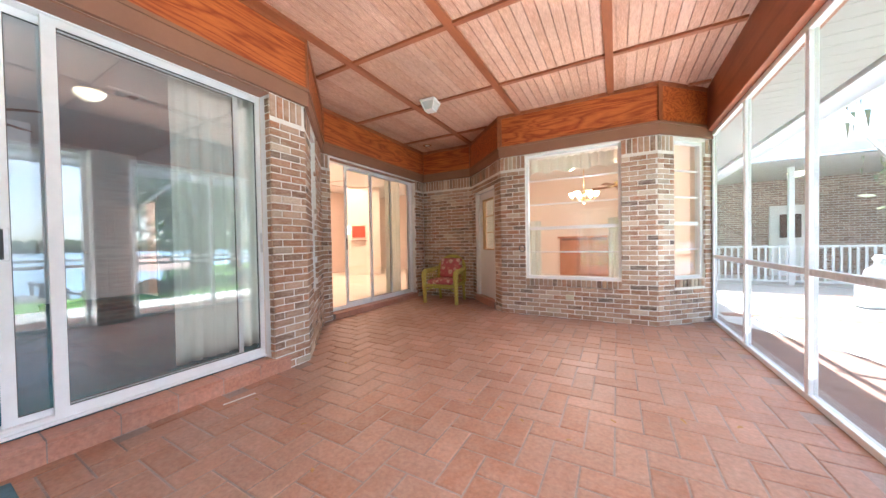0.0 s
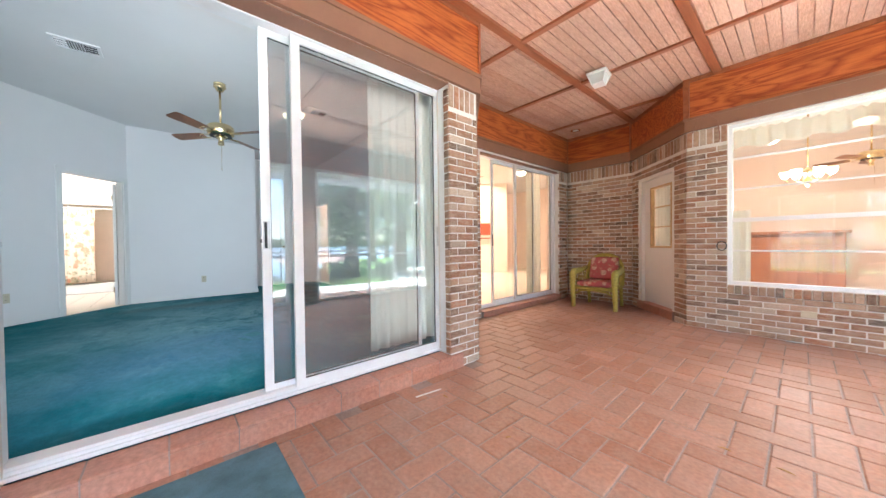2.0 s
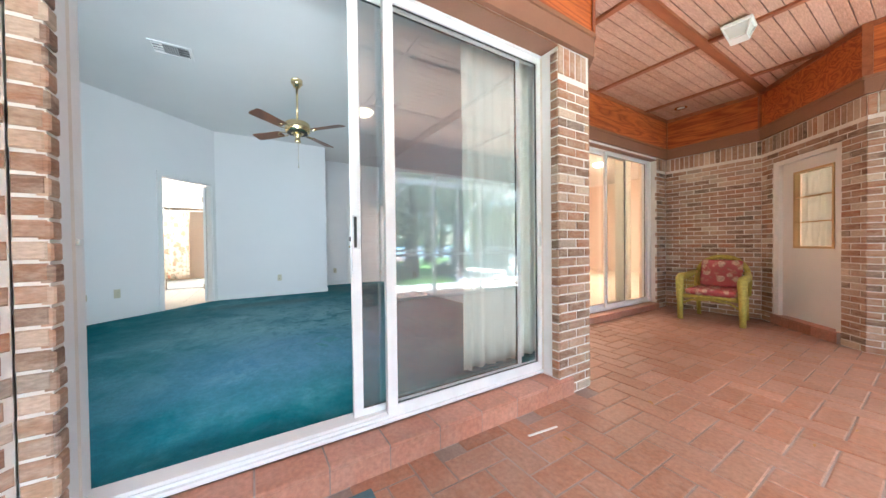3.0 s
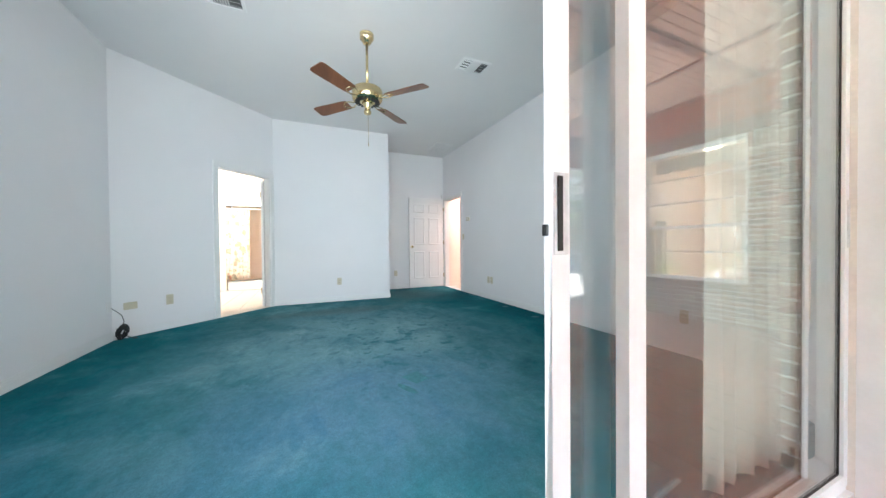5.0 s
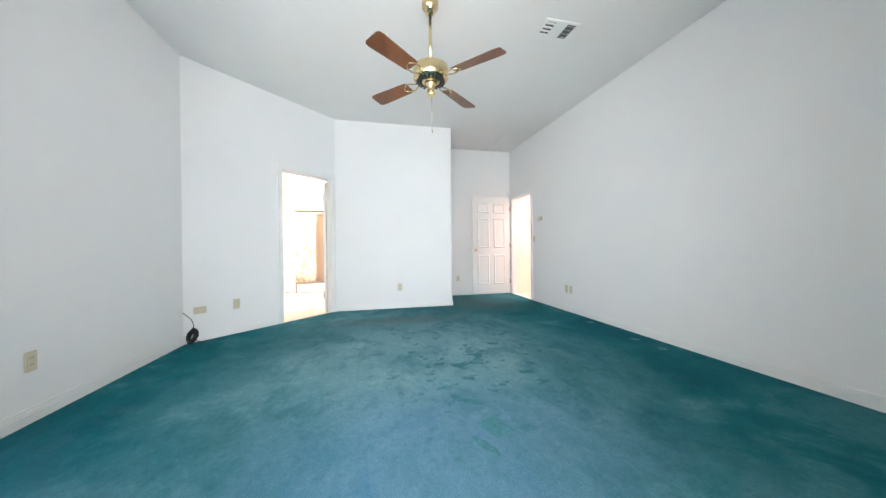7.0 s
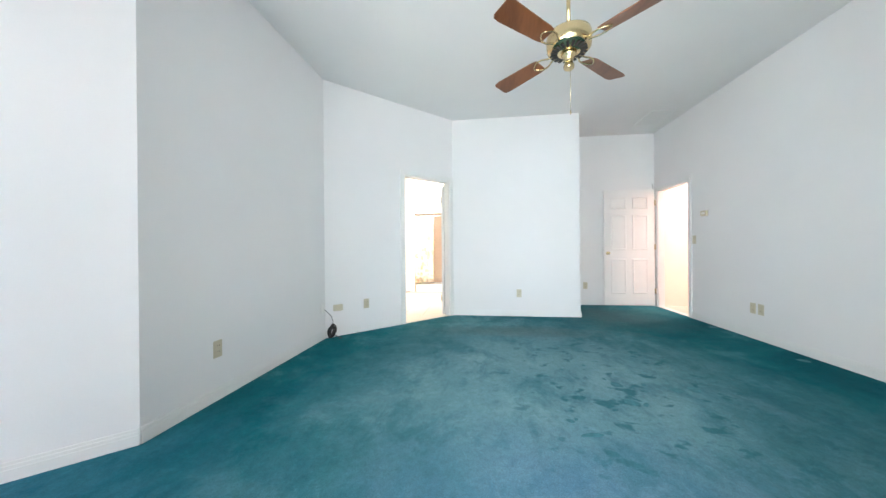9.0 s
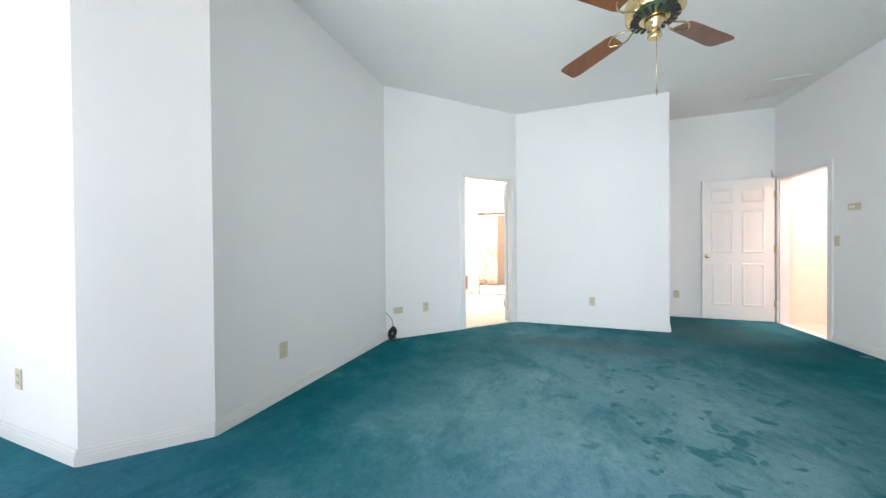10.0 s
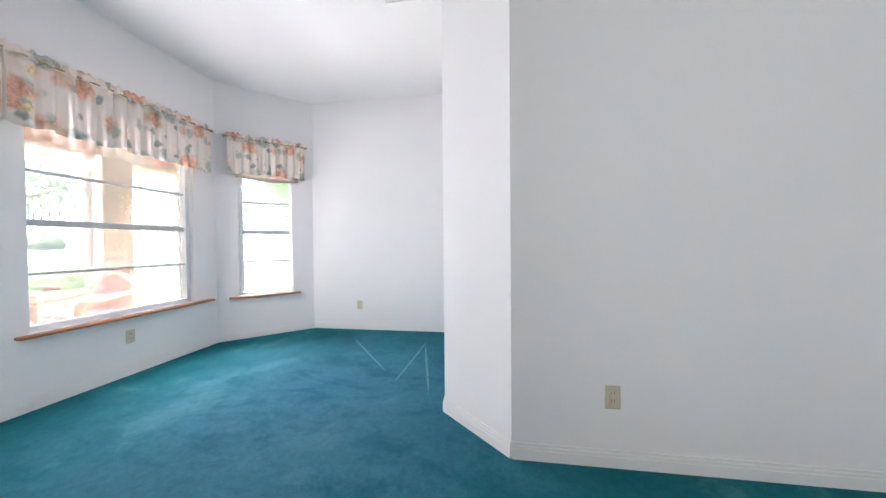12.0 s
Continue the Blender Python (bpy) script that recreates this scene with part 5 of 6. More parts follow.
def wicker_chair(m, label, cane, cloth):
    """An armchair of woven cane: arched back, rolled arms that run down into the front legs, two cushions."""
    c = thing("wicker_chair", label, "armchair", m, group="patio chairs")
    for s in (-1, 1):
        bm = bmesh.new()
        tube(bm, [(s * 0.335, -0.30, 0.0), (s * 0.335, -0.31, 0.20), (s * 0.335, -0.325, 0.40), (s * 0.335, -0.335, 0.52), (s * 0.337, -0.32, 0.58), (s * 0.337, -0.26, 0.61), (s * 0.335, -0.10, 0.615), (s * 0.32, 0.08, 0.63), (s * 0.29, 0.20, 0.66)],
             [0.034, 0.038, 0.044, 0.05, 0.054, 0.056, 0.050, 0.042, 0.03], 12)
        part("arm", bm, cane, c, "thick rolled arm and front leg of cane")
        bm = bmesh.new()
        tube(bm, [(s * 0.27, 0.28, 0.0), (s * 0.27, 0.24, 0.22), (s * 0.275, 0.21, 0.40)], [0.026, 0.028, 0.03], 10)
        part("leg", bm, cane, c)
        for k in range(7):
            y = -0.26 + k * 0.075
            bm = bmesh.new()
            tube(bm, [(s * 0.325, y, 0.36), (s * 0.333, y + 0.01, 0.60)], 0.007, 6)
            part("cane", bm, cane, c)
    bm = bmesh.new()
    arch = []
    for k in range(21):
        a_ = math.pi * k / 20
        arch.append((-0.295 * math.cos(a_) * (1 + 0.08 * math.sin(a_)), 0.22 + 0.10 * math.sin(a_) ** 0.6, 0.36 + 0.53 * math.sin(a_) ** 0.55))
    tube(bm, arch, 0.032, 10)
    part("back_rim", bm, cane, c, "arched cane rim")
    bm = bmesh.new()
    for k in range(11):
        x = -0.25 + k * 0.05
        top = 0.36 + 0.52 * (1 - (abs(x) / 0.30) ** 2.6)
        tube(bm, [(x, 0.22, 0.36), (x, 0.25, 0.6), (x, 0.30, max(0.5, top))], 0.008, 6)
    for z in (0.45, 0.52, 0.59, 0.66, 0.73, 0.80):
        w = 0.28 * (1 - max(0, z - 0.6) ** 2 * 4)
        tube(bm, [(-w, 0.245 + (z - 0.4) * 0.12, z), (w, 0.245 + (z - 0.4) * 0.12, z)], 0.006, 6)
    part("back_weave", bm, cane, c)
    bm = bmesh.new()
    soft_box(bm, -0.31, -0.30, 0.325, 0.31, 0.23, 0.365, 0.015)
    tube(bm, [(-0.33, -0.315, 0.33), (-0.15, -0.325, 0.345), (0.15, -0.325, 0.345), (0.33, -0.315, 0.33)], 0.022, 10)
    part("seat_frame", bm, cane, c)
    bm = bmesh.new()
    tube(bm, [(-0.33, -0.305, 0.22), (-0.2, -0.315, 0.295), (0.0, -0.32, 0.315), (0.2, -0.315, 0.295), (0.33, -0.305, 0.22)], 0.015, 8)
    part("apron_arch", bm, cane, c)
    bm = bmesh.new()
    soft_box(bm, -0.275, -0.33, 0.367, 0.275, 0.20, 0.455, 0.038, segments=4)
    for f in bm.faces:
        f.smooth = True
    cs = part("seat_cushion", bm, cloth, c, "faded red floral seat cushion")
    bm = bmesh.new()
    soft_box(bm, -0.235, -0.045, 0.0, 0.235, 0.045, 0.40, 0.04, pose(0, 0.18, 0.455, -14, 0, 0), 4)
    for f in bm.faces:
        f.smooth = True
    part("back_cushion", bm, cloth, c, "dark red floral back cushion")
    return c


wicker_chair(pose(-2.47, 5.80, 0, 0, 0, 4), "olive-yellow wicker armchair with red floral cushions in the patio corner", M_WICKER, M_CUSHION)
wicker_chair(pose(1.10, -3.46, 0, 0, 0, 181), "cane armchair with red floral cushions outside the window, haze put into its colours", M_CANE, M_HAZED)

# Teal door mat
mat_ = thing("door_mat", "worn teal carpet mat lying at the sliding door", "mat", pose(-1.76, 0.10, 0.001))
bm = bmesh.new()
soft_box(bm, -0.345, -0.50, 0.0, 0.345, 0.49, 0.012, 0.005)
part("pad", bm, M_RUG, mat_)

lt = thing("porch_light", "white square lantern light on the patio ceiling", "ceiling light", pose(-1.80, 4.17, PC - 0.026, 0, 0, 6))
bm = bmesh.new()
soft_box(bm, -0.115, -0.115, -0.03, 0.115, 0.115, 0.0, 0.008)
base_ = part("base", bm, M_TRIM, lt)
bm = bmesh.new()
for sx, sy in ((-1, -1), (1, -1), (1, 1), (-1, 1)):
    tube(bm, [(sx * 0.10, sy * 0.10, -0.03), (sx * 0.062, sy * 0.062, -0.135)], 0.009, 6)
soft_box(bm, -0.07, -0.07, -0.145, 0.07, 0.07, -0.13, 0.005)
part("cage", bm, M_TRIM, lt)
bm = bmesh.new()
top = [bm.verts.new((x, y, -0.031)) for x, y in ((-0.093, -0.093), (0.093, -0.093), (0.093, 0.093), (-0.093, 0.093))]
low = [bm.verts.new((x, y, -0.129)) for x, y in ((-0.058, -0.058), (0.058, -0.058), (0.058, 0.058), (-0.058, 0.058))]
bm.faces.new(top)
bm.faces.new(low[::-1])
for k in range(4):
    bm.faces.new((top[k], low[k], low[(k + 1) % 4], top[(k + 1) % 4]))
M_FROST = plain("frosted_glass", (0.6, 0.62, 0.6), 0.3, vary=0.05)
part("glass", bm, M_FROST, lt, "clouded glass")

can = thing("recessed_light", "small recessed can light in the wooden ceiling", "ceiling light", pose(-2.95, 5.93, PC - 0.001))
bm = bmesh.new()
lathe(bm, [(0.055, -0.002), (0.075, -0.006), (0.085, -0.002), (0.085, 0.0)], 24)
part("ring", bm, M_BRASS, can)
bm = bmesh.new()
lathe(bm, [(0.01, -0.0035), (0.054, -0.003), (0.054, -0.001)], 20)
part("lens", bm, M_FROST, can)

M_DOME = glow("lit_dome", (1.0, 0.80, 0.52), 1.6)
dm = thing("dome_light", "glowing frosted dome light on the patio ceiling", "ceiling light", pose(0.55, 1.64, PC - 0.03))
bm = bmesh.new()
lathe(bm, [(0.12, -0.035), (0.135, -0.03), (0.135, 0.0)], 28)
part("base", bm, M_BRASS, dm)
bm = bmesh.new()
lathe(bm, [(0.006, -0.13), (0.05, -0.12), (0.10, -0.09), (0.14, -0.045), (0.145, -0.036)], 28)
part("bowl", bm, M_DOME, dm, "glowing frosted bowl")

rg = thing("hose_hook", "dark round cable loop hung on the brick", "hook", pose(-0.80, 5.285, 1.055))
bm = bmesh.new()
tube(bm, [(0.045 * math.cos(k * 0.35), -0.012 - 0.002 * math.sin(k), 0.055 * math.sin(k * 0.35)) for k in range(40)], 0.006, 6)
part("loop", bm, M_BLACK, rg)
bm = bmesh.new()
tube(bm, [(0.0, 0.015, 0.05), (0.0, -0.014, 0.05)], 0.006, 6)
part("peg", bm, M_STEEL, rg)
cv = thing("outdoor_outlet", "cream weatherproof outlet cover on the brick wall", "outlet", pose(-0.10, 5.298, 0.315))
bm = bmesh.new()
soft_box(bm, -0.058, -0.022, -0.036, 0.058, 0.012, 0.036, 0.006)
part("cover", bm, M_ALMOND, cv)
wire = thing("surface_wire", "thin brown wire run over the fascia to the wall", "wire", pose(-1.08, 5.28, 0))
bm = bmesh.new()
tube(bm, [(0.0, -0.045, 2.50), (0.05, -0.062, 2.66), (0.16, -0.066, 2.68), (0.24, -0.062, 2.60), (0.26, -0.02, 2.45), (0.262, -0.014, 2.36)], 0.006, 6)
part("cable", bm, M_BROWN, wire)
st = thing("plastic_strip", "short white plastic strip lying on the pavers", "debris", pose(-1.985, 1.60, 0.001, 0, 0, -7))
bm = bmesh.new()
soft_box(bm, -0.008, -0.11, 0.0, 0.008, 0.11, 0.005, 0.002, segments=1)
part("strip", bm, M_TRIM, st)

M_DRY = plain("dry_leaf", (0.42, 0.24, 0.09), 0.8, vary=0.3, scale=30)
rnd = random.Random(17)
LEAF = None
for k in range(34):
    if k < 12:
        x, y = rnd.uniform(-2.9, -1.3), rnd.uniform(4.2, 5.4)
    else:
        x, y = rnd.uniform(-1.9, 1.4), rnd.uniform(0.6, 4.6)
    if LEAF is None:
        bm = bmesh.new()
        ol = [(-0.03, 0.0), (-0.012, 0.010), (0.012, 0.009), (0.034, 0.001), (0.010, -0.008), (-0.014, -0.009)]
        lo = [bm.verts.new((x_, y_, 0.001 + 0.012 * abs(y_) / 0.01 * 0.4)) for x_, y_ in ol]
        hi = [bm.verts.new((x_, y_, 0.003 + 0.012 * abs(y_) / 0.01 * 0.4)) for x_, y_ in ol]
        bm.faces.new(lo[::-1])
        bm.faces.new(hi)
        for i in range(6):
            bm.faces.new((lo[i], lo[(i + 1) % 6], hi[(i + 1) % 6], hi[i]))
        LEAF = mesh_of("dry_leaf", bm, M_DRY)
    o = new("dry_leaf", LEAF)
    o.matrix_world = pose(x, y, 0.001, 0, 0, rnd.uniform(0, 360)) @ Matrix.Diagonal((rnd.uniform(0.5, 1.2), rnd.uniform(0.4, 1.1), 1, 1))
    tagged(o, "small dry brown leaf lying on the pavers", "leaf", "fallen leaves")

# ---- living room things ----
LZ = 0.10
M_BULB = glow("warm_glass", (1.0, 0.78, 0.5), 2.5)
chn = thing("chandelier", "lit brass chandelier with glass shades", "chandelier", pose(-0.10, 7.75, 3.2))
bm = bmesh.new()
lathe(bm, [(0.01, -0.05), (0.06, -0.03), (0.06, 0)], 20)
tube(bm, [(0, 0, -0.05), (0, 0, -1.0)], 0.01, 8)
lathe(bm, [(0.01, -1.25), (0.05, -1.2), (0.03, -1.1), (0.06, -1.02), (0.02, -0.95)], 18)
part("stem", bm, M_BRASS, chn)
for k in range(6):
    r = Matrix.Rotation(k * math.pi / 3, 4, "Z")
    bm = bmesh.new()
    tube(bm, [r @ Vector(c) for c in ((0.04, 0, -1.12), (0.12, 0, -1.18), (0.2, 0, -1.16), (0.24, 0, -1.09))], 0.008, 8)
    arm_ = part("arm", bm, M_BRASS, chn)
    bm = bmesh.new()
    lathe(bm, [(0.02, -1.09), (0.04, -1.07), (0.06, -1.03), (0.066, -0.99)], 16, r @ Matrix.Translation((0.24, 0, 0)))
    part("shade", bm, M_BULB, arm_, "glowing glass shade")
copy_thing(chn, pose(-6.6, 5.6, 3.2))
lamp_object("chandelier_light", "POINT", 14, (1.0, 0.80, 0.70), Matrix.Translation((-0.10, 7.75, 1.75)), soft=0.3)
ceiling_fan(pose(0.6, 9.0, 3.2), 5, 20, "brass ceiling fan in the living room", 0.6)
ceiling_fan(pose(-5.2, 5.0, 3.2), 5, 10, "dark ceiling fan in the living room behind glass", 0.55)
lamp_object("living_light", "AREA", 44, (1.0, 0.63, 0.43), look((-6.2, 6.8, 3.12), (-6.2, 6.8, 0)), size=3.6, size_y=3.6)
for x, y in ((-0.6, 9.6), (1.0, 8.2), (-5.6, 8.0)):
    d = thing("ceiling_light", "lit dome light on the living room ceiling", "ceiling light", pose(x, y, 3.2))
    bm = bmesh.new()
    lathe(bm, [(0.01, -0.10), (0.08, -0.08), (0.13, -0.03), (0.14, -0.002)], 20)
    part("bowl", bm, M_BULB, d)
hearth = thing("fireplace", "brown wooden fireplace surround on the living room wall", "fireplace", pose(-0.30, 10.7, LZ))
bm = bmesh.new()
soft_box(bm, -0.75, 0.0, 0.0, 0.75, 0.29, 1.15, 0.01)
part("surround", bm, M_CABINET, hearth)
bm = bmesh.new()
soft_box(bm, -0.82, -0.06, 1.151, 0.82, 0.29, 1.21, 0.01)
part("mantel", bm, M_CABINET, hearth)
bm = bmesh.new()
box(bm, -0.70, -0.012, 1.08, 0.70, -0.001, 1.149)
part("firebox", bm, M_BLADE, hearth, "dark brown recessed panel")
for x, s in ((-0.66, 41), (0.50, 43)):
    cu = thing("window_curtain", "pale curtain hanging inside the living room window", "curtain", pose(x, 5.60, 0))
    bm = bmesh.new()
    cloth(bm, -0.09, 0.09, 0.3, 1.5, 0.02, 2, s)
    part("drape", bm, M_SHEER, cu)
vl = thing("window_valance", "pale scalloped valance in the living room window", "valance", pose(-0.09, 5.60, 0))
bm = bmesh.new()
cloth(bm, -0.66, 0.66, 2.28, 2.50, 0.02, 9, 51, ruffle=0.02)
part("drape", bm, M_SHEER, vl)
pic = thing("wall_picture", "red framed picture on the living room wall", "picture", pose(-7.4, 8.45, 1.62, 0, 0, 45))
bm = bmesh.new()
soft_box(bm, -0.22, -0.02, -0.20, 0.22, 0.02, 0.20, 0.01)
part("frame", bm, plain("red_frame", (0.5, 0.07, 0.03), 0.5), pic)
partition = wall("wall_living_partition", (-7.7, 8.2), (-6.9, 9.0), LZ, 3.2, -0.1, 0.0, [], M_LIVING, "cream partition in the living room")
sco = thing("wall_sconce", "small lit wall lamp beside the red picture", "wall lamp", pose(-7.66, 8.19, 1.66, 0, 0, 45))
bm = bmesh.new()
lathe(bm, [(0.04, -0.09), (0.07, -0.05), (0.08, 0.03), (0.06, 0.10), (0.02, 0.12)], 16)
part("globe", bm, M_BULB, sco, "glowing glass globe")
bm = bmesh.new()
tube(bm, [(0, 0, -0.09), (0, 0, -0.16), (0, 0.05, -0.17)], 0.012, 8)
part("bracket", bm, M_BRASS, sco)
ps = thing("console_shelf", "dark narrow shelf under the red picture", "shelf", pose(-7.36, 8.42, 1.30, 0, 0, 45))
bm = bmesh.new()
soft_box(bm, -0.25, -0.08, -0.02, 0.25, 0.06, 0.02, 0.006)
part("board", bm, M_BLADE, ps)

# ---- outdoors ----
R, BANK = 900, -1.75


def shore(y):
    """The x at which the lawn ends in a bank down to the lake."""
    if -6.5 < y < 8.0:
        return 7.45
    return 25.0 if y <= -6.5 else 22.0


bm = bmesh.new()
rows = []
for y in (-R, -40.0, -8.5, -6.4, -3.0, 0.0, 3.0, 6.0, 7.9, 9.8, 40.0, R):
    e_ = shore(y)
    rows.append([bm.verts.new(c) for c in ((-R, y, -0.16), (1.0, y, -0.16), (e_, y, -0.16), (e_ + 0.25, y, -0.24), (e_ + 1.0, y, BANK), (R, y, BANK))])
for lo, hi in zip(rows, rows[1:]):
    for k in range(5):
        bm.faces.new((lo[k], lo[k + 1], hi[k + 1], hi[k]))
tagged(part("ground", bm, M_GRASS), "green lawn around the house ending in a bank", "ground", kind="structure")
slab("pavement", [(3.2, -9), (4.7, -9), (4.42, 1.0), (4.22, 3.0), (3.8, 5.6), (5.5, 6.6), (8.2, 7.4), (8.2, 11.0), (1.875, 11.0), (1.875, 6.2), (2.64, 4.94), (2.99, 2.64), (3.1, -2.0)],
     -0.155, -0.03, M_CONCRETE, "sunlit pale concrete pool deck", "pavement")
slab("pavement", [(1.875, -9), (3.195, -9), (3.095, -2.0), (2.985, 2.64), (2.635, 4.93), (1.875, 6.19)], -0.155, -0.035, M_BED, "dark strip of paving between the screens and the deck", "bed")
slab("water", [(7.0, -240), (600, -400), (600, 400), (7.0, 240)], BANK - 0.05, BANK + 0.12, M_WATER, "wide blue lake beyond the lawn", "lake")

# Boathouse and dock on the lake
bh = thing("boathouse", "open boathouse with a pinkish shingled roof on white posts", "boathouse", pose(17.2, 7.4, BANK - 0.05))
for x in (-2.0, 0.0, 2.0):
    for y in (-1.5, 1.5):
        bar("post", x - 0.07, y - 0.07, 0.0, x + 0.07, y + 0.07, 1.849, parent=bh)
bm = bmesh.new()
low = [bm.verts.new(c) for c in ((-2.5, -2.0, 1.85), (2.5, -2.0, 1.85), (2.5, 2.0, 1.85), (-2.5, 2.0, 1.85))]
high = [bm.verts.new(c) for c in ((-1.0, 0.0, 2.65), (1.0, 0.0, 2.65))]
bm.faces.new(low[::-1])
for f in ((low[0], low[1], high[1], high[0]), (low[1], low[2], high[1]), (low[2], low[3], high[0], high[1]), (low[3], low[0], high[0])):
    bm.faces.new(f)
part("roof", bm, plain("faded_roof", (0.52, 0.36, 0.31), 0.9, vary=0.15), bh, "faded pinkish shingle roof")
bm = bmesh.new()
box(bm, -2.2, -1.7, 0.40, 2.2, 1.7, 0.46)
part("deck", bm, M_DOCK, bh, "weathered plank deck")
dk = thing("boat_dock", "weathered grey wooden dock with posts over the lake", "dock", pose(0, 0, BANK - 0.05))
DOCK_BOARD = bmesh.new()
box(DOCK_BOARD, -0.065, -0.75, 0.86, 0.065, 0.75, 0.90)
DOCK_BOARD = mesh_of("plank", DOCK_BOARD, M_DOCK)
for k in range(70):
    o = new("plank", DOCK_BOARD)
    o.location, o.parent = (8.6 + 0.14 * k, 2.9, 0), dk
for k in range(6):
    for y in (2.2, 3.6):
        bar("post", 8.7 + 1.9 * k, y - 0.06, 0.0, 8.82 + 1.9 * k, y + 0.06, 1.55, M_DOCK, parent=dk)
for y in (2.2, 3.6):
    bar("rail", 8.7, y - 0.1, 1.40, 18.3, y - 0.0605, 1.48, M_DOCK, parent=dk)

# Brick edging on the deck
bm = bmesh.new()
box(bm, 0, 0, 0, 0.20, 0.095, 0.012)
EDGE = mesh_of("edging_brick", bm, M_PAVER)
edging = thing("brick_edging", "row of terracotta bricks set across the pool deck", "paving", kind="structure")
for row, y0 in enumerate((6.6, 6.72, 9.2)):
    for k in range(28):
        o = new("edging_brick", EDGE)
        o.location, o.parent = (1.95 + 0.215 * k, y0 + 0.02 * k, -0.03), edging

# Neighbouring wing of the house with a railed porch
wing = thing("house_wing", "brick wing of the house with a shingled roof and white porch", "house")
bm = bmesh.new()
box(bm, 1.9, 13.6, -0.1, 14.0, 13.8, 3.3)
part("wall", bm, brickwork("wing_brick"), wing, "brown brick wall")
bm = bmesh.new()
v = [bm.verts.new(c) for c in ((1.0, 10.3, 3.1), (14.5, 10.3, 3.1), (14.5, 17.0, 5.2), (1.0, 17.0, 5.2), (1.0, 10.3, 3.0), (14.5, 10.3, 3.0), (14.5, 17.0, 5.1), (1.0, 17.0, 5.1))]
for f in ((0, 1, 2, 3), (7, 6, 5, 4), (0, 4, 5, 1), (1, 5, 6, 2), (2, 6, 7, 3), (3, 7, 4, 0)):
    bm.faces.new([v[i] for i in f])
part("roof", bm, M_ROOF, wing)
bar("fascia", 1.0, 10.24, 2.95, 14.5, 10.295, 3.16, parent=wing)
bm = bmesh.new()
box(bm, 1.9, 10.35, 2.90, 14.0, 13.6, 2.94)
part("porch_ceiling", bm, M_SOFFIT, wing)
bm = bmesh.new()
box(bm, 1.9, 11.2, -0.15, 14.0, 13.6, -0.02)
part("porch_floor", bm, M_CONCRETE, wing)
wd = part("door", bmesh.new(), M_TRIM, wing, "white door with a window")
bm = bmesh.new()
soft_box(bm, 4.6, 13.52, 0.0, 5.5, 13.595, 2.12, 0.01)
wd.data = mesh_of("door", bm, M_TRIM)
bm = bmesh.new()
box(bm, 4.82, 13.51, 1.15, 5.28, 13.519, 1.85)
part("pane", bm, M_DARK, wd, "dark window pane")
bm = bmesh.new()
lathe(bm, [(0.01, -0.12), (0.12, -0.09), (0.18, -0.02), (0.18, 0.0)], 20, Matrix.Translation((4.75, 12.3, 2.899)))
part("porch_lamp", bm, M_DOME, wing, "lit dome lamp")
rail = thing("porch_railing", "white railing along the neighbouring porch", "railing")
bar("top_rail", 1.95, 11.27, 0.90, 13.5, 11.33, 0.96, parent=rail)
bar("bottom_rail", 1.95, 11.28, 0.04, 13.5, 11.32, 0.09, parent=rail)
bm = bmesh.new()
box(bm, -0.018, -0.018, 0.0905, 0.018, 0.018, 0.8995)
BAL = mesh_of("baluster", bm, M_ALU)
for k in range(88):
    o = new("baluster", BAL)
    o.location, o.parent = (2.02 + 0.13 * k, 11.3, 0), rail
for x in (1.95, 4.3, 6.8, 9.3, 11.8):
    bar("post", x - 0.05, 11.25, -0.02, x + 0.05, 11.35, 2.90, parent=rail)

# Garden statue: a plain white shape on the deck
gs = thing("garden_ornament", "white garden ornament standing on the pool deck", "ornament", pose(4.25, 8.2, -0.03))
bm = bmesh.new()
soft_box(bm, -0.22, -0.14, 0.0, 0.22, 0.14, 0.36, 0.04, segments=3)
lathe(bm, [(0.05, 0.361), (0.12, 0.42), (0.17, 0.52), (0.15, 0.62), (0.07, 0.70), (0.05, 0.76), (0.08, 0.82), (0.03, 0.88)], 18)
part("figure", bm, M_TRIM, gs)

bo = thing("bird_ornament", "small white bird ornament with a red beak on a patio stake", "ornament", pose(0.10, -2.36, 0.0))
bm = bmesh.new()
lathe(bm, [(0.07, 0.0), (0.07, 0.012), (0.006, 0.016), (0.006, 0.78)], 14)
part("stake", bm, M_STEEL, bo)
bm = bmesh.new()
lathe(bm, [(0.002, -0.11), (0.03, -0.07), (0.045, 0.0), (0.035, 0.06), (0.012, 0.10)], 14, pose(0, -0.02, 0.82, 70, 0, 0))
part("body", bm, M_TRIM, bo)
bm = bmesh.new()
tube(bm, [(0, -0.10, 0.86), (0, -0.15, 0.89), (0, -0.19, 0.885), (0, -0.25, 0.86)], [0.014, 0.022, 0.014, 0.003], 8)
part("head", bm, plain("red_paint", (0.5, 0.03, 0.03), 0.5), bo, "red head and beak")

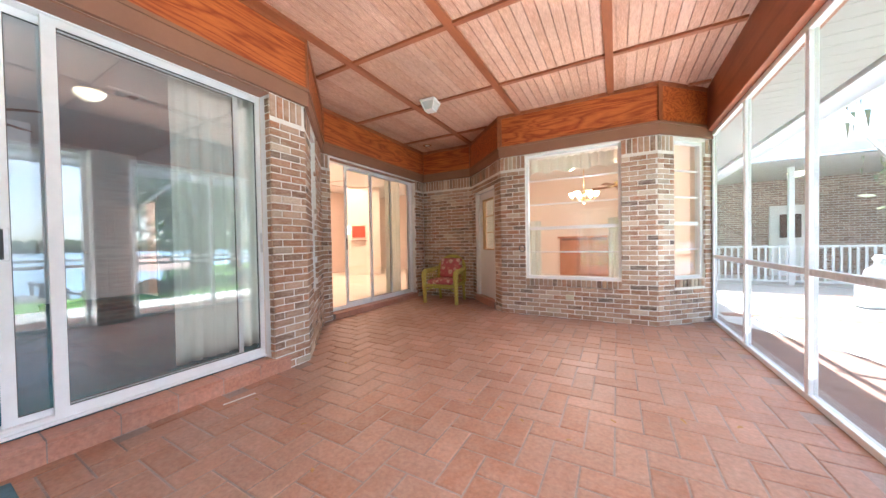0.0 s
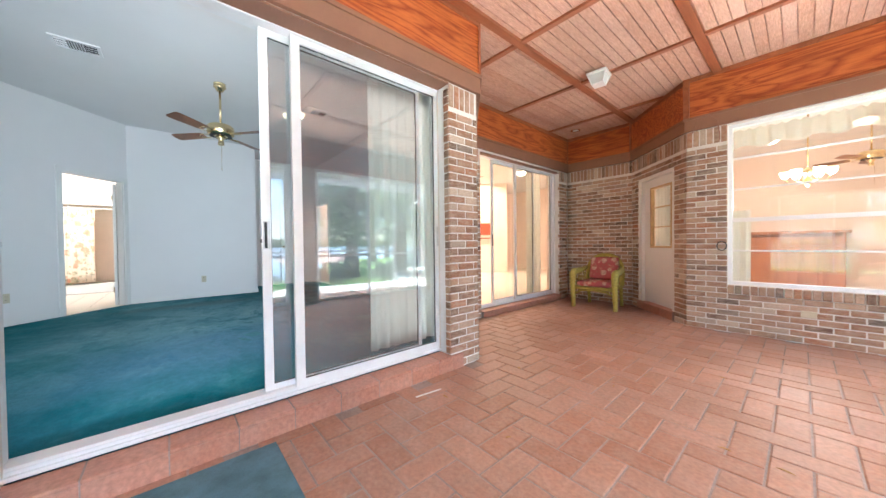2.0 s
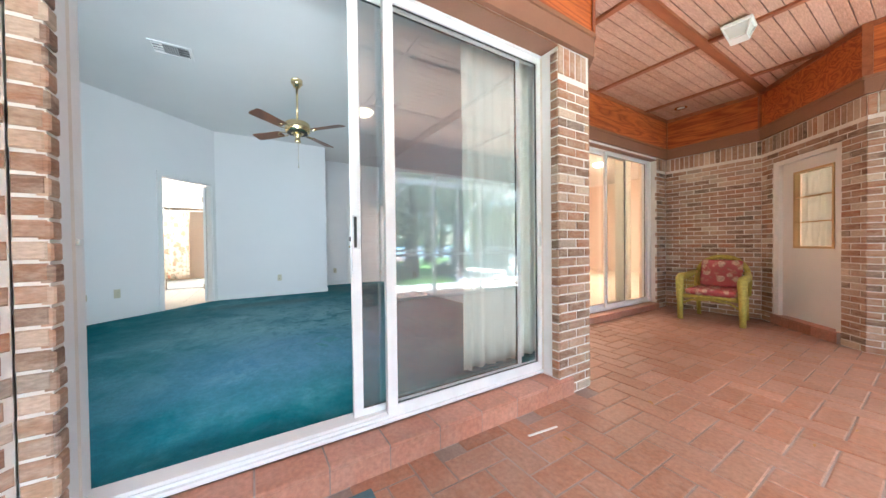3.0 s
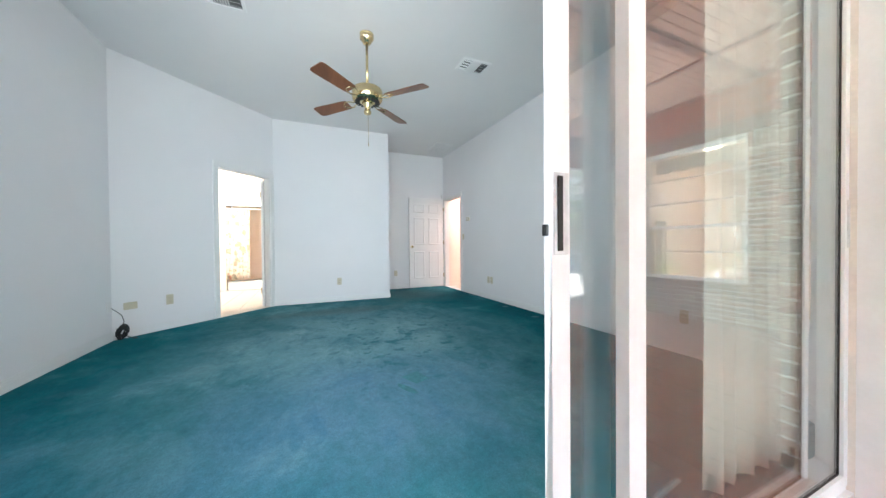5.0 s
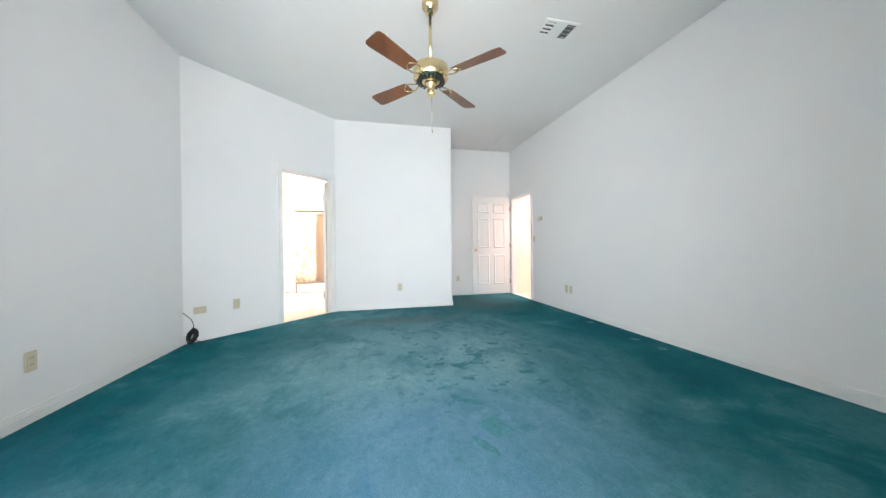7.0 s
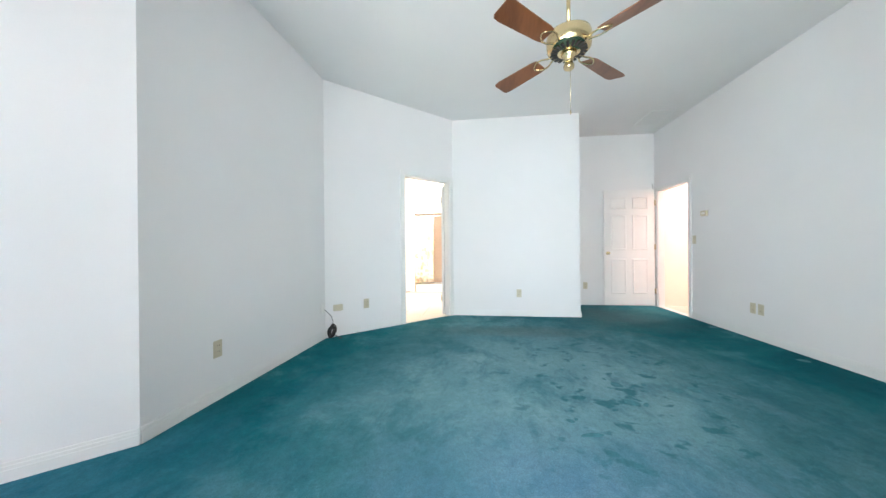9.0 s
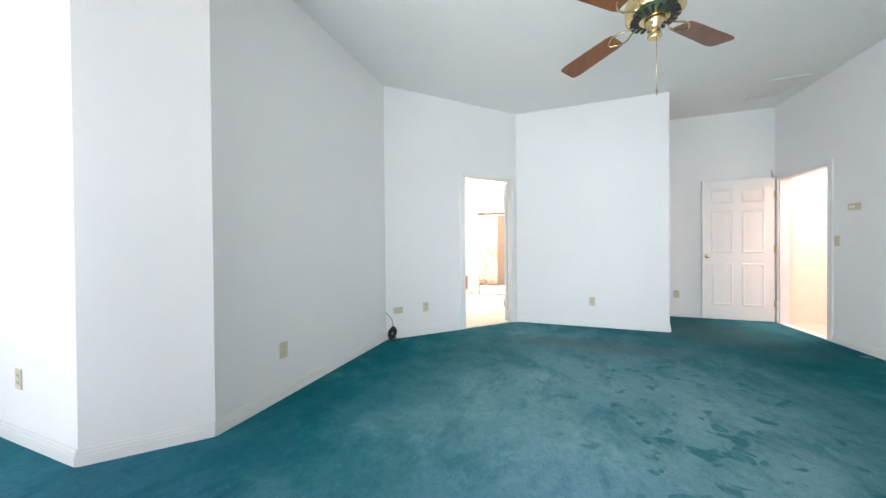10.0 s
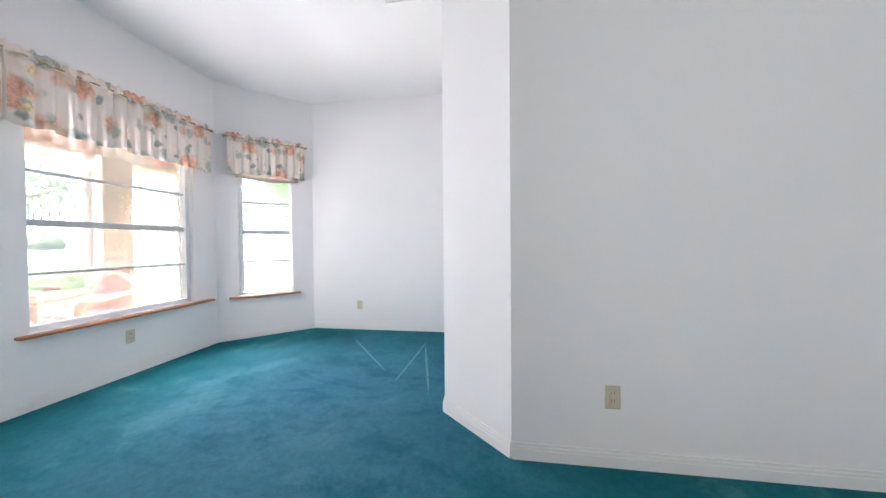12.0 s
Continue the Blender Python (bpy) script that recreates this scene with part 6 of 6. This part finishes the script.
# Pool enclosure frame
cage = thing("pool_cage", "white aluminium pool enclosure frame on the deck", "enclosure")
for y in (-6.0, -3.2, -0.4, 2.4, 4.9):
    bm = bmesh.new()
    tube(bm, [(2.92, y, -0.03), (2.92, y, 2.7), (2.85, y + 0.1, 3.0), (2.72, y + 0.2, 3.15)], 0.035, 6)
    part("rib", bm, M_ALU, cage)
    bm = bmesh.new()
    tube(bm, [(2.92, y + 0.02, 1.6), (2.92, y + 1.1, 2.68)], 0.022, 6)
    part("brace", bm, M_ALU, cage)
bar("eave_rail", 2.89, -6.0, 2.66, 2.95, 4.9, 2.72, parent=cage)
bar("mid_rail", 2.895, -6.0, 0.95, 2.945, 4.9, 1.0, parent=cage)


def tree(x, y, height, spread, seed, label, moss=True):
    rnd = random.Random(seed)
    t = thing("tree", label, "tree", pose(x, y, -0.16 if x < shore(y) else BANK))
    bm = bmesh.new()
    tube(bm, [(0, 0, 0), (0.1, 0.05, height * 0.2), (0.0, 0.15, height * 0.45), (0.15, 0.1, height * 0.8)], [0.32, 0.25, 0.19, 0.06], 10)
    tips = [Vector((0.15, 0.1, height * 0.85))]
    for k in range(11):
        a_, z = rnd.uniform(0, 6.28), height * rnd.uniform(0.16, 0.68)
        r = spread * rnd.uniform(0.55, 1.0)
        end = Vector((r * math.cos(a_), r * math.sin(a_), z + height * rnd.uniform(0.05, 0.28)))
        mid = end * 0.5 + Vector((0, 0, z * 0.45))
        tube(bm, [(0.03, 0.1, z), mid, end], [0.11, 0.07, 0.02], 6)
        tips += [end, mid * 0.4 + end * 0.6, mid]
    part("trunk", bm, M_BARK, t, "rough brown trunk and limbs")
    verts, faces = [], []
    for tip in tips:
        for c in range(8):
            centre = tip + Vector((rnd.gauss(0, spread * 0.16), rnd.gauss(0, spread * 0.16), rnd.gauss(0, height * 0.06)))
            for k in range(26):
                p_ = centre + Vector((rnd.gauss(0, 0.30), rnd.gauss(0, 0.30), rnd.gauss(0, 0.22)))
                u = Vector((rnd.uniform(-1, 1), rnd.uniform(-1, 1), rnd.uniform(-1, 1))).normalized() * rnd.uniform(0.05, 0.11)
                w = u.orthogonal().normalized() * rnd.uniform(0.03, 0.06)
                n0 = len(verts)
                verts += [p_ - u, p_ + w, p_ + u, p_ - w]
                faces.append((n0, n0 + 1, n0 + 2, n0 + 3))
    me = bpy.data.meshes.new("crown")
    me.from_pydata([tuple(v_) for v_ in verts], [], faces)
    me.materials.append(M_LEAF)
    o = new("crown", me)
    o.parent = t
    if moss:
        verts, faces = [], []
        for tip in tips:
            for c in range(5):
                p_ = tip + Vector((rnd.gauss(0, 0.7), rnd.gauss(0, 0.7), rnd.gauss(0, 0.2)))
                ln = rnd.uniform(0.5, 1.6)
                for k in range(7):
                    q_ = p_ + Vector((rnd.gauss(0, 0.09), rnd.gauss(0, 0.09), -ln * k / 7))
                    w = rnd.uniform(0.02, 0.06)
                    n0 = len(verts)
                    verts += [q_ + Vector((-w, 0, 0)), q_ + Vector((w, w, 0)), q_ + Vector((0, 0, -ln * 0.3))]
                    faces.append((n0, n0 + 1, n0 + 2))
        me = bpy.data.meshes.new("moss")
        me.from_pydata([tuple(v_) for v_ in verts], [], faces)
        me.materials.append(M_MOSS)
        o = new("moss", me)
        o.parent = t
        tagged(o, "grey hanging moss")


for k, (x, y, h_, sp) in enumerate(((7.0, 5.5, 6.0, 2.0), (6.9, 7.7, 7.0, 2.1), (16.5, 11.5, 9, 4), (15, -9.5, 8, 3.6), (8.5, -20, 8.5, 4.0), (3.0, -19, 8.5, 4.2), (15, -18, 9, 4.2), (-1.5, -17.5, 8, 3.8), (22, 16, 10, 4.5), (17.5, 19, 9, 4))):
    tree(x, y, h_, sp, 100 + k, "tall live oak with grey hanging moss on the lawn")


def bush(x, y, r, seed):
    rnd = random.Random(seed)
    t = thing("bush", "clipped green shrub at the edge of the lawn", "shrub", pose(x, y, -0.16))
    verts, faces = [], []
    for k in range(900):
        a_, b_ = rnd.uniform(0, 6.28), math.acos(rnd.uniform(0, 1))
        q = r * rnd.uniform(0.65, 1.05)
        p_ = Vector((q * math.sin(b_) * math.cos(a_), q * math.sin(b_) * math.sin(a_), q * math.cos(b_) * 0.9))
        u = Vector((rnd.uniform(-1, 1), rnd.uniform(-1, 1), rnd.uniform(-1, 1))).normalized() * 0.06
        w = u.orthogonal().normalized() * 0.035
        n0 = len(verts)
        verts += [tuple(p_ - u), tuple(p_ + w), tuple(p_ + u), tuple(p_ - w)]
        faces.append((n0, n0 + 1, n0 + 2, n0 + 3))
    me = bpy.data.meshes.new("foliage")
    me.from_pydata(verts, [], faces)
    me.materials.append(M_LEAF)
    o = new("foliage", me)
    o.parent = t
    bm = bmesh.new()
    tube(bm, [(0, 0, 0), (0, 0, r * 0.6)], [0.05, 0.03], 6)
    part("stem", bm, M_BARK, t)


for k, (x, y, r) in enumerate(((7.0, 4.25, 0.42), (7.05, 5.1, 0.48), (6.9, 6.9, 0.5), (6.9, -4, 0.6), (10.5, -8.8, 0.7))):
    bush(x, y, r, 300 + k)

fence = thing("garden_fence", "white board fence at the far side of the garden", "fence")
bm = bmesh.new()
box(bm, 0.0, -0.015, 0.0, 0.17, 0.015, 1.2)
BOARD = mesh_of("board", bm, M_TRIM)
for k in range(58):
    o = new("board", BOARD)
    o.location, o.parent = (-1.6 + 0.2 * k, -10.015, -0.16), fence
bar("rail", -2.0, -10.06, 0.2, 10.0, -10.031, 0.28, parent=fence)
bar("rail", -2.0, -10.06, 0.75, 10.0, -10.031, 0.83, parent=fence)

# Far shore
bm = bmesh.new()
rnd = random.Random(5)
for k in range(330):
    y = -260 + k * 1.6
    h_ = rnd.uniform(7, 14)
    pr = [(0.3, 0), (2.6, h_ * 0.3), (3.2, h_ * 0.6), (1.8, h_ * 0.9), (0.2, h_)]
    lathe(bm, pr, 7, Matrix.Translation((425 + rnd.uniform(-6, 6), y, BANK)), smooth=False)
tagged(part("backdrop", bm, M_LEAF), "distant wooded shore across the lake", "backdrop", kind="structure")

# ---- bricks and pavers ----


def brick_mesh(w, h, d=0.03, r=0.005):
    bm = bmesh.new()
    back = [bm.verts.new((x, 0.0, z)) for x, z in ((0, 0), (w, 0), (w, h), (0, h))]
    side = [bm.verts.new((x, d - r, z)) for x, z in ((0, 0), (w, 0), (w, h), (0, h))]
    face = [bm.verts.new((x, d, z)) for x, z in ((r, r), (w - r, r), (w - r, h - r), (r, h - r))]
    for a_, b_ in ((back, side), (side, face)):
        for k in range(4):
            bm.faces.new((a_[k], a_[(k + 1) % 4], b_[(k + 1) % 4], b_[k]))
    bm.faces.new(face)
    bm.faces.new(back[::-1])
    return mesh_of("brick", bm, M_BRICK)


BRICK_CACHE = {}


def lay(parent, m, s, z, w, h, rnd, face=0.0):
    """One brick whose front stands at depth face of the wall's frame."""
    key = (round(w / 0.004), round(h / 0.004))
    if key not in BRICK_CACHE:
        BRICK_CACHE[key] = brick_mesh(key[0] * 0.004, key[1] * 0.004)
    o = new("brick", BRICK_CACHE[key])
    o.parent = parent
    o.matrix_world = m @ Matrix.Translation((s, face - 0.03 + rnd.uniform(-0.003, 0.002), z)) @ pose(0, 0, 0, 0, rnd.uniform(-0.25, 0.25), 0)


def brick_face(parent, p, q, z0, z1, openings, seed, face=0.0, soldier=True, ends=(0.0, 0.0)):
    """Running bond between z0 and z1 with a soldier course on top and rowlock sills."""
    rnd = random.Random(seed)
    m, n = along(p, q)
    pitch, L, H, gap = 0.0677, 0.194, 0.057, 0.0105
    top = z1 - (0.205 if soldier else 0.0)
    k, z = 0, z0 + 0.004
    while z + H <= top + 0.001:
        solid = [(ends[0], n - ends[1])]
        for a_, b_, za, zb in openings:
            if za - 0.11 < z + H * 0.6 and zb > z + H * 0.4 and za > 0.3 or za <= 0.3 and zb > z + H * 0.4:
                solid = [piece for u, v in solid for piece in ((u, min(v, a_)), (max(u, b_), v)) if piece[1] - piece[0] > 0.012]
        for u, v in solid:
            s = u - (0.102 if k % 2 else 0.0)
            while s < v - 0.01:
                a_, b_ = max(s, u), min(s + L, v)
                if b_ - a_ > 0.022:
                    lay(parent, m, a_, z, b_ - a_ - (0.004 if b_ < s + L - 0.001 else 0), H, rnd, face)
                s += L + gap
        z += pitch
        k += 1
    if soldier:
        solid = [(ends[0], n - ends[1])]
        for a_, b_, za, zb in openings:
            if zb > top + 0.1:
                solid = [piece for u, v in solid for piece in ((u, min(v, a_)), (max(u, b_), v)) if piece[1] - piece[0] > 0.03]
        for u, v in solid:
            s = u
            while s + 0.04 < v:
                lay(parent, m, s + 0.002, top + 0.004, min(H, v - s - 0.004), 0.196, rnd, face)
                s += pitch
    for a_, b_, za, zb in openings:
        if za > 0.3:
            s = a_
            while s + 0.03 < b_:
                lay(parent, m, s + 0.002, za - 0.108, min(H, b_ - s - 0.002), 0.10, rnd, face + 0.012)
                s += pitch


for i, w_ in BRICK_WALLS:
    if i in (0, 11):
        continue
    brick_face(w_, OUT[i], OUT[i + 1], 0.0, HEAD, BACK.get(i, []), 500 + i)
# Returns of the slider opening
pier = dict(BRICK_WALLS)[3]
brick_face(pier, (-2.262, 2.03), (-2.198, 2.03), 0.13, HEAD, [], 801, face=0.010, soldier=False)
brick_face(pier, (-2.198, -0.395), (-2.262, -0.395), 0.13, HEAD, [], 802, face=0.010, soldier=False)
for c, o_ in zip(COLUMNS, [o for o in bpy.data.objects if o.name.startswith("column")]):
    brick_face(o_, (1.46, c[1]), (1.46, c[0]), 0.0, 2.635, [], 700, face=0.0, soldier=True)

# Herringbone pavers
PW, PL, JOINT = 0.1525, 0.305, 0.010


def paver_mesh(w, l):
    bm = bmesh.new()
    r, t = 0.006, 0.014
    low = [bm.verts.new(c) for c in ((0, 0, -0.02), (w, 0, -0.02), (w, l, -0.02), (0, l, -0.02))]
    mid = [bm.verts.new(c) for c in ((0, 0, t - r * 0.6 - 0.014), (w, 0, t - r * 0.6 - 0.014), (w, l, t - r * 0.6 - 0.014), (0, l, t - r * 0.6 - 0.014))]
    top_ = [bm.verts.new(c) for c in ((r, r, 0), (w - r, r, 0), (w - r, l - r, 0), (r, l - r, 0))]
    for a_, b_ in ((low, mid), (mid, top_)):
        for k in range(4):
            bm.faces.new((a_[k], a_[(k + 1) % 4], b_[(k + 1) % 4], b_[k]))
    bm.faces.new(top_)
    return bm


PAVE_H = mesh_of("paver", paver_mesh(PL - JOINT, PW - JOINT), M_PAVER)
PAVE_V = mesh_of("paver", paver_mesh(PW - JOINT, PL - JOINT), M_PAVER)


def on_patio(x, y):
    return patio_start(x) - 0.12 < y < patio_end(x) + 0.05 and -3.36 < x < 1.66 and y > -5.3


patio = bpy.data.objects["patio_slab"]
rnd = random.Random(77)
cells = []
OX, OY = 0.05, 2.80
for a_ in range(-60, 61):
    for b_ in range(-40, 41):
        cx, cy = a_ + 2 * b_, -a_ + 2 * b_
        for kind, gx, gy in (("H", cx, cy), ("V", cx + 2, cy)):
            w, l = (2, 1) if kind == "H" else (1, 2)
            x, y = OX + gx * PW, OY + gy * PW
            if on_patio(x + w * PW / 2, y + l * PW / 2):
                cells.append((kind, x, y))
near = sorted(cells, key=lambda c: (c[1] + 0.6) ** 2 + (c[2] - 1.9) ** 2)
for kind, x, y in near[:300]:
    o = new("paver", PAVE_H if kind == "H" else PAVE_V)
    o.parent = patio
    o.location = (x, y, rnd.uniform(-0.0015, 0.0005))
rest_v, rest_f = [], []
for kind, x, y in near[300:]:
    w, l = (PL - JOINT, PW - JOINT) if kind == "H" else (PW - JOINT, PL - JOINT)
    z, r, n0 = rnd.uniform(-0.0015, 0.0005), 0.006, len(rest_v)
    for dx0, dx1, dz in ((0, 0, -0.02), (0, 0, -0.0036), (r, r, 0.0)):
        rest_v += [(x + dx0, y + dx0, z + dz), (x + w - dx1, y + dx0, z + dz), (x + w - dx1, y + l - dx1, z + dz), (x + dx0, y + l - dx1, z + dz)]
    for ring in (0, 4):
        for k in range(4):
            rest_f.append((n0 + ring + k, n0 + ring + (k + 1) % 4, n0 + ring + 4 + (k + 1) % 4, n0 + ring + 4 + k))
    rest_f.append((n0 + 8, n0 + 9, n0 + 10, n0 + 11))
me = bpy.data.meshes.new("pavers")
me.from_pydata(rest_v, [], rest_f)
me.materials.append(M_PAVER_REST)
o = new("pavers", me)
o.parent = patio
tagged(o, kind="stuff")
